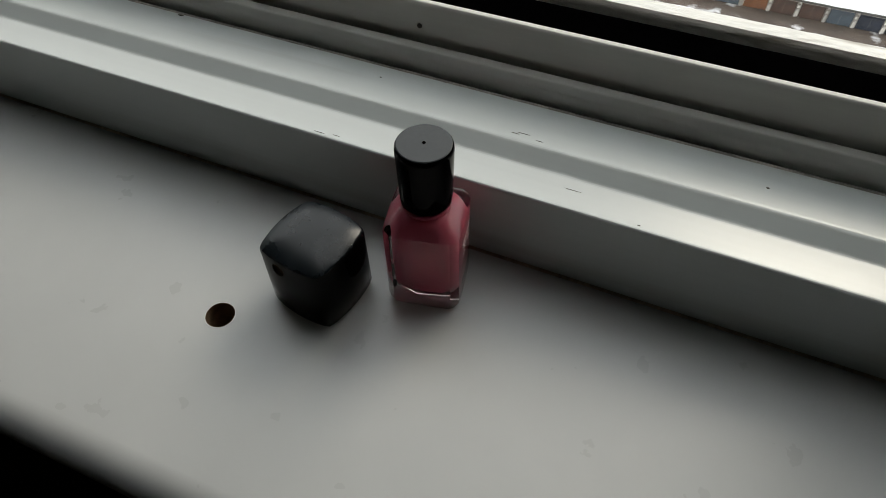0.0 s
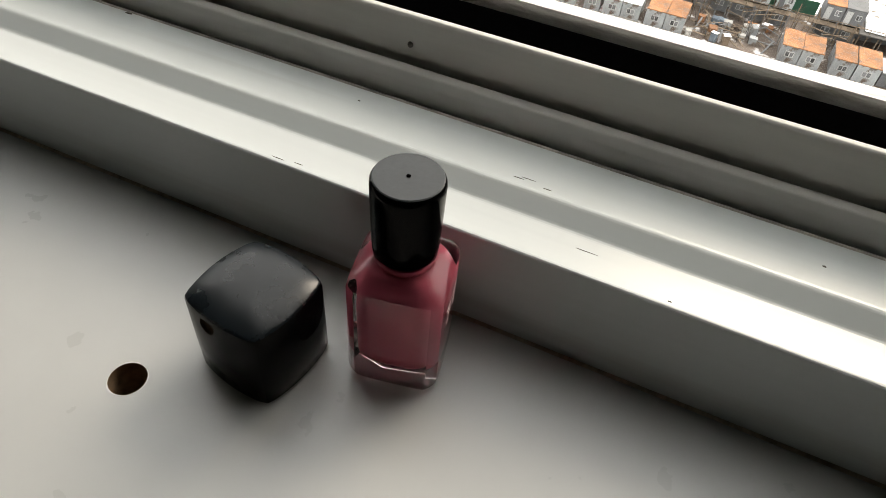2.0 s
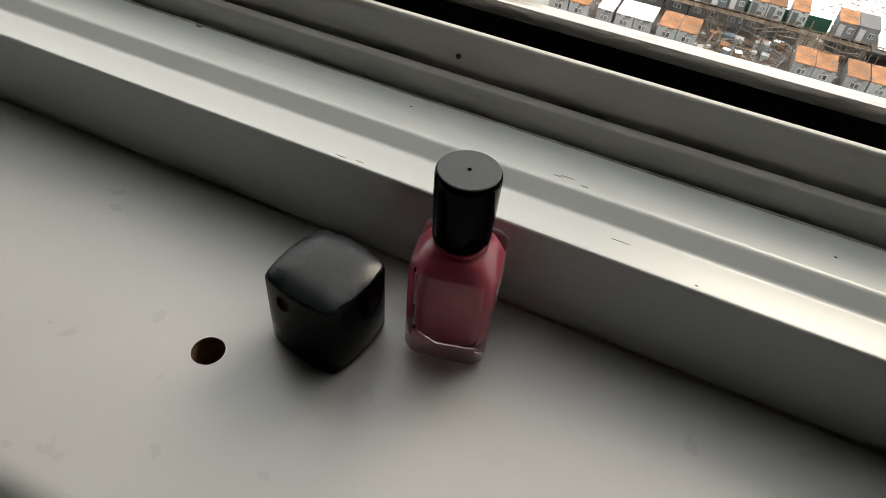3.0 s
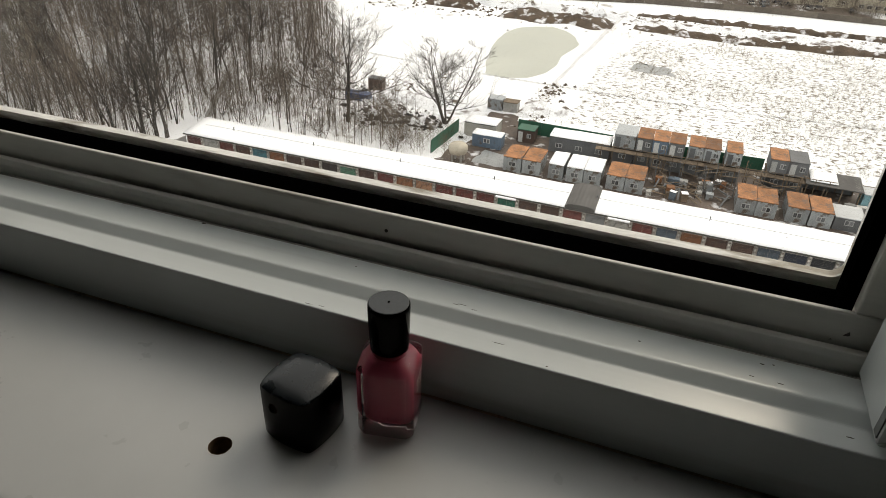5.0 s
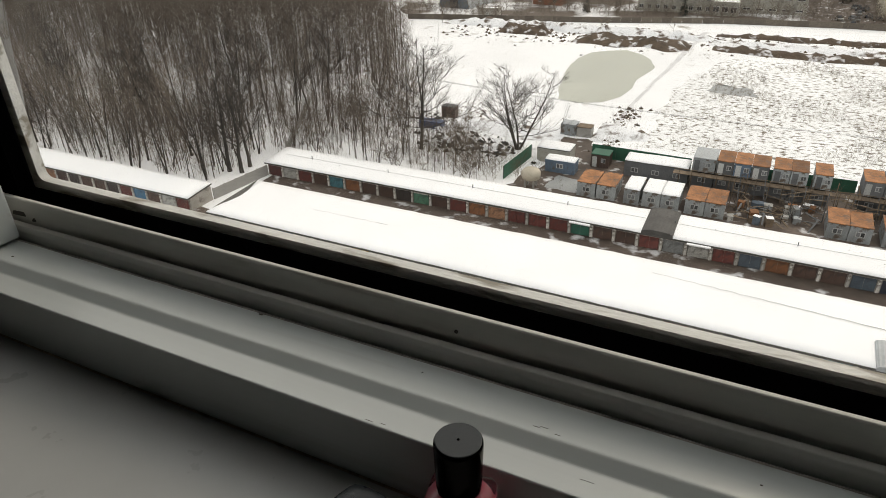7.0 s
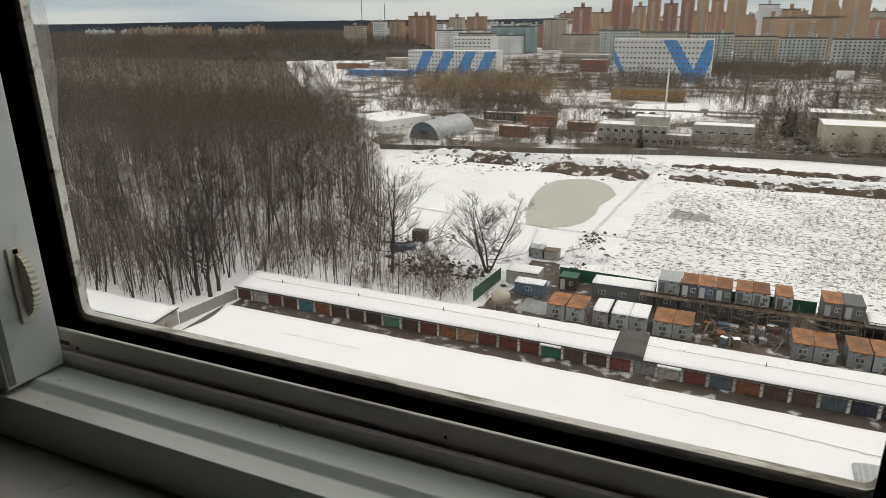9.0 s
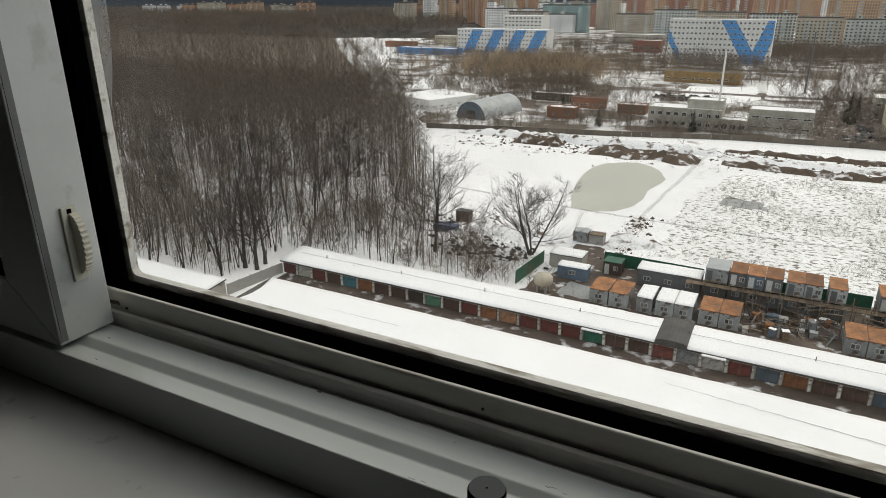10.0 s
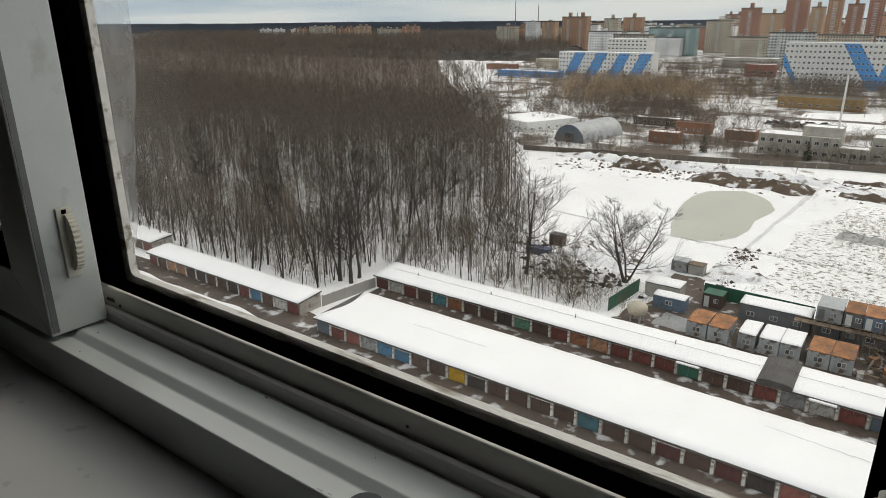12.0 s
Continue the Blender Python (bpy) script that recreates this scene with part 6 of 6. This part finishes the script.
def facade(name, base, dark, storey=2.9, bay=3.2, width=0.45, height=0.45):
    """Plain panels with a grid of far-off windows, at real spacing."""
    m = bpy.data.materials.new(name)
    m.use_nodes = True
    n, l = m.node_tree.nodes, m.node_tree.links
    b = n["Principled BSDF"]
    b.inputs["Roughness"].default_value = 0.8
    tc, sp = n.new("ShaderNodeTexCoord"), n.new("ShaderNodeSeparateXYZ")
    l.new(tc.outputs["Object"], sp.inputs["Vector"])

    def op(kind, a, c=None):
        k = n.new("ShaderNodeMath")
        k.operation = kind
        for i, v in enumerate((a, c)):
            if v is None:
                continue
            if isinstance(v, (int, float)):
                k.inputs[i].default_value = v
            else:
                l.new(v, k.inputs[i])
        return k.outputs[0]

    along = op("ADD", sp.outputs["X"], sp.outputs["Y"])
    u = op("LESS_THAN", op("FRACT", op("DIVIDE", op("ADD", along, 4000.0), bay)), width)
    v = op("LESS_THAN", op("FRACT", op("DIVIDE", op("ADD", sp.outputs["Z"], 0.0), storey)), height)
    nzn = n.new("ShaderNodeTexNoise")
    nzn.inputs["Scale"].default_value = 0.08
    l.new(tc.outputs["Object"], nzn.inputs["Vector"])
    hs = n.new("ShaderNodeHueSaturation")
    hs.inputs["Color"].default_value = (*base, 1)
    l.new(op("ADD", nzn.outputs["Fac"], 0.5), hs.inputs["Value"])
    mxn = n.new("ShaderNodeMix")
    mxn.data_type = "RGBA"
    l.new(op("MULTIPLY", u, v), mxn.inputs["Factor"])
    l.new(hs.outputs["Color"], mxn.inputs["A"])
    mxn.inputs["B"].default_value = (*dark, 1)
    l.new(mxn.outputs["Result"], b.inputs["Base Color"])
    return m


FAC = [facade("grey_panel_flats", (0.50, 0.52, 0.50), (0.07, 0.075, 0.08), 2.9, 3.2, 0.55, 0.5), facade("beige_panel_flats", (0.47, 0.415, 0.34), (0.10, 0.10, 0.10), 2.9, 2.6, 0.5, 0.5), facade("orange_brick_flats", (0.42, 0.25, 0.165), (0.10, 0.085, 0.08), 2.9, 2.6, 0.5, 0.5),
       facade("white_flats", (0.705, 0.705, 0.705), (0.19, 0.20, 0.21)), facade("red_brick_flats", (0.345, 0.188, 0.143), (0.11, 0.09, 0.085)), facade("teal_flats", (0.255, 0.360, 0.360), (0.09, 0.10, 0.10)), facade("tan_flats", (0.46, 0.315, 0.215), (0.12, 0.10, 0.09), 2.9, 2.4, 0.45, 0.5)]
PLAIN = [mat("grey_facade_panels", (0.47, 0.49, 0.47), 0.85, 0.1, 0.08, 0.1, 0.0), mat("beige_facade_panels", (0.45, 0.41, 0.34), 0.85, 0.1, 0.08, 0.1, 0.0)]
M["loggia"] = mat("weathered_loggia_fronts", (0.43, 0.47, 0.47), 0.8, 0.3, 0.3, 0.3, 0.0)
FWORD = ("grey panel", "beige panel", "orange brick", "white", "red brick", "teal-clad", "tan brick")


def flats(x0, x1, y0, h, kind, depth=14.0, built=False):
    ob = thing("apartment_building", "%s apartment block far across the town" % FWORD[kind], "apartment block", pose((x0 + x1) / 2, y0 + depth / 2, G), "distant apartment blocks")
    w, d = (x1 - x0) / 2, depth / 2
    part("wall", boxed(-w, w, -d, d, 0, h), PLAIN[kind] if built else FAC[kind], ob)
    part("roof", boxed(-w - 0.3, w + 0.3, -d - 0.3, d + 0.3, h + 0.004, h + 1.2), M["felt"], ob)
    n = max(1, int(2 * w / 18))
    for k in range(n):
        cx = -w + 2 * w * (k + 0.5) / n
        part("lift_house", boxed(cx - 2.2, cx + 2.2, -2, 2, h + 1.204, h + (4.0 if h < 45 else 7.0)), FAC[kind], ob)
        bm = bmesh.new()
        for f in range(1, int(h / 2.9)):
            box(bm, cx - 2.2, cx + 2.2, -d - 1.2, -d - 0.004, 2.9 * f, 2.9 * f + 1.25)
        part("balcony_stack", bm, M["loggia"], ob, "stack of pale balconies")
    if built:
        me = window_mesh(1.7, 1.5, "frame_grey", "dark_glass")
        bays = int(2 * w / 3.4)
        for f in range(int(h / 2.9)):
            for b in range(bays):
                cx = -w + 2 * w * (b + 0.5) / bays
                piece("window", me, ob, pose(cx, -d - 0.01, 2.9 * f + 0.9))
    return ob


for x0, x1, y0, h, kind in ((-14, 24, 745, 28, 1), (26, 66, 735, 27, 0), (68, 112, 700, 27, 0), (114, 150, 660, 47, 6), (152, 200, 680, 28, 0), (-60, -16, 790, 30, 0), (-112, -64, 800, 31, 1), (-160, -116, 810, 33, 0), (10, 90, 850, 45, 6), (-290, -251, 700, 32, 1), (-345, -310, 760, 34, 3), (-215, -165, 860, 27, 1)):
    flats(x0, x1, y0, h, kind, built=y0 < 750 and kind < 2)
flats(-423, -366, 1022, 30, 3)
flats(-328, -293, 937, 24, 3)
# the skyline: sides and top as slopes from the window, and depth
for k, (a, b, s, kind) in enumerate(((-0.62, -0.585, -0.010, 1), (-0.565, -0.545, -0.004, 3), (-0.535, -0.512, -0.004, 6), (-0.500, -0.458, 0.003, 2), (-0.470, -0.440, -0.008, 3), (-0.430, -0.408, 0.000, 1), (-0.400, -0.372, 0.001, 2), (-0.360, -0.292, -0.013, 5), (-0.290, -0.262, -0.012, 4), (-0.280, -0.247, -0.004, 1),
                                     (-0.236, -0.213, 0.012, 4), (-0.210, -0.182, 0.005, 6), (-0.182, -0.156, 0.024, 4), (-0.152, -0.137, 0.012, 6), (-0.134, -0.118, 0.022, 2), (-0.112, -0.095, 0.015, 4), (-0.090, -0.074, 0.020, 4), (-0.070, -0.056, 0.021, 6), (-0.052, -0.037, 0.019, 2), (-0.033, -0.009, 0.032, 6), (0.005, 0.030, 0.012, 3), (0.033, 0.055, 0.006, 6), (0.067, 0.095, 0.0225, 6), (0.10, 0.13, 0.02, 6))):
    y = 950 + 37 * (k * 5 % 7)
    flats(a * y, b * y, y, 48.3 + s * y, kind)
for k in range(110):
    y = rs.uniform(1150, 2000)
    u = rs.uniform(-0.62, 0.16)
    s = rs.uniform(-0.020, -0.004) if u < -0.25 else rs.uniform(-0.012, 0.006)
    wd = rs.uniform(22, 60)
    flats(u * y - wd / 2, u * y + wd / 2, y, max(14, 48.3 + s * y), rs.choice((1, 1, 2, 6, 6, 3, 3, 0, 4)))
for k in range(9):
    x = -1490 + 50 * k
    flats(x, x + rs.uniform(34, 46), 1330 + rs.uniform(-20, 20), rs.uniform(28, 38), rs.choice((6, 1, 2)))
for x in (-1720, -1660, -1580):
    flats(x, x + 40, 1400, 26, 3)

# overhead cable across the field
cable = thing("overhead_cable", "thin dark overhead cable on timber poles", "cable", pose(0, 133, G))
for x in (-76, 68):
    part("pole", turned([(0.13, 0), (0.09, 7.6)], 8), M["cabin_dark"], cable, at=pose(x, 0, 0))
for k in range(2):
    bm = bmesh.new()
    pts = [Vector((-76 + 6 * i, 0.5 * k, 7.5 - 2.2 * (1 - (i / 12 - 1) ** 2))) for i in range(25)]
    vs, fs = [], []
    tube(vs, fs, pts, [0.025] * 25, 4)
    bv = [bm.verts.new(v) for v in vs]
    for f in fs:
        bm.faces.new([bv[i] for i in f])
    part("wire", bm, M["cabin_dark"], cable)
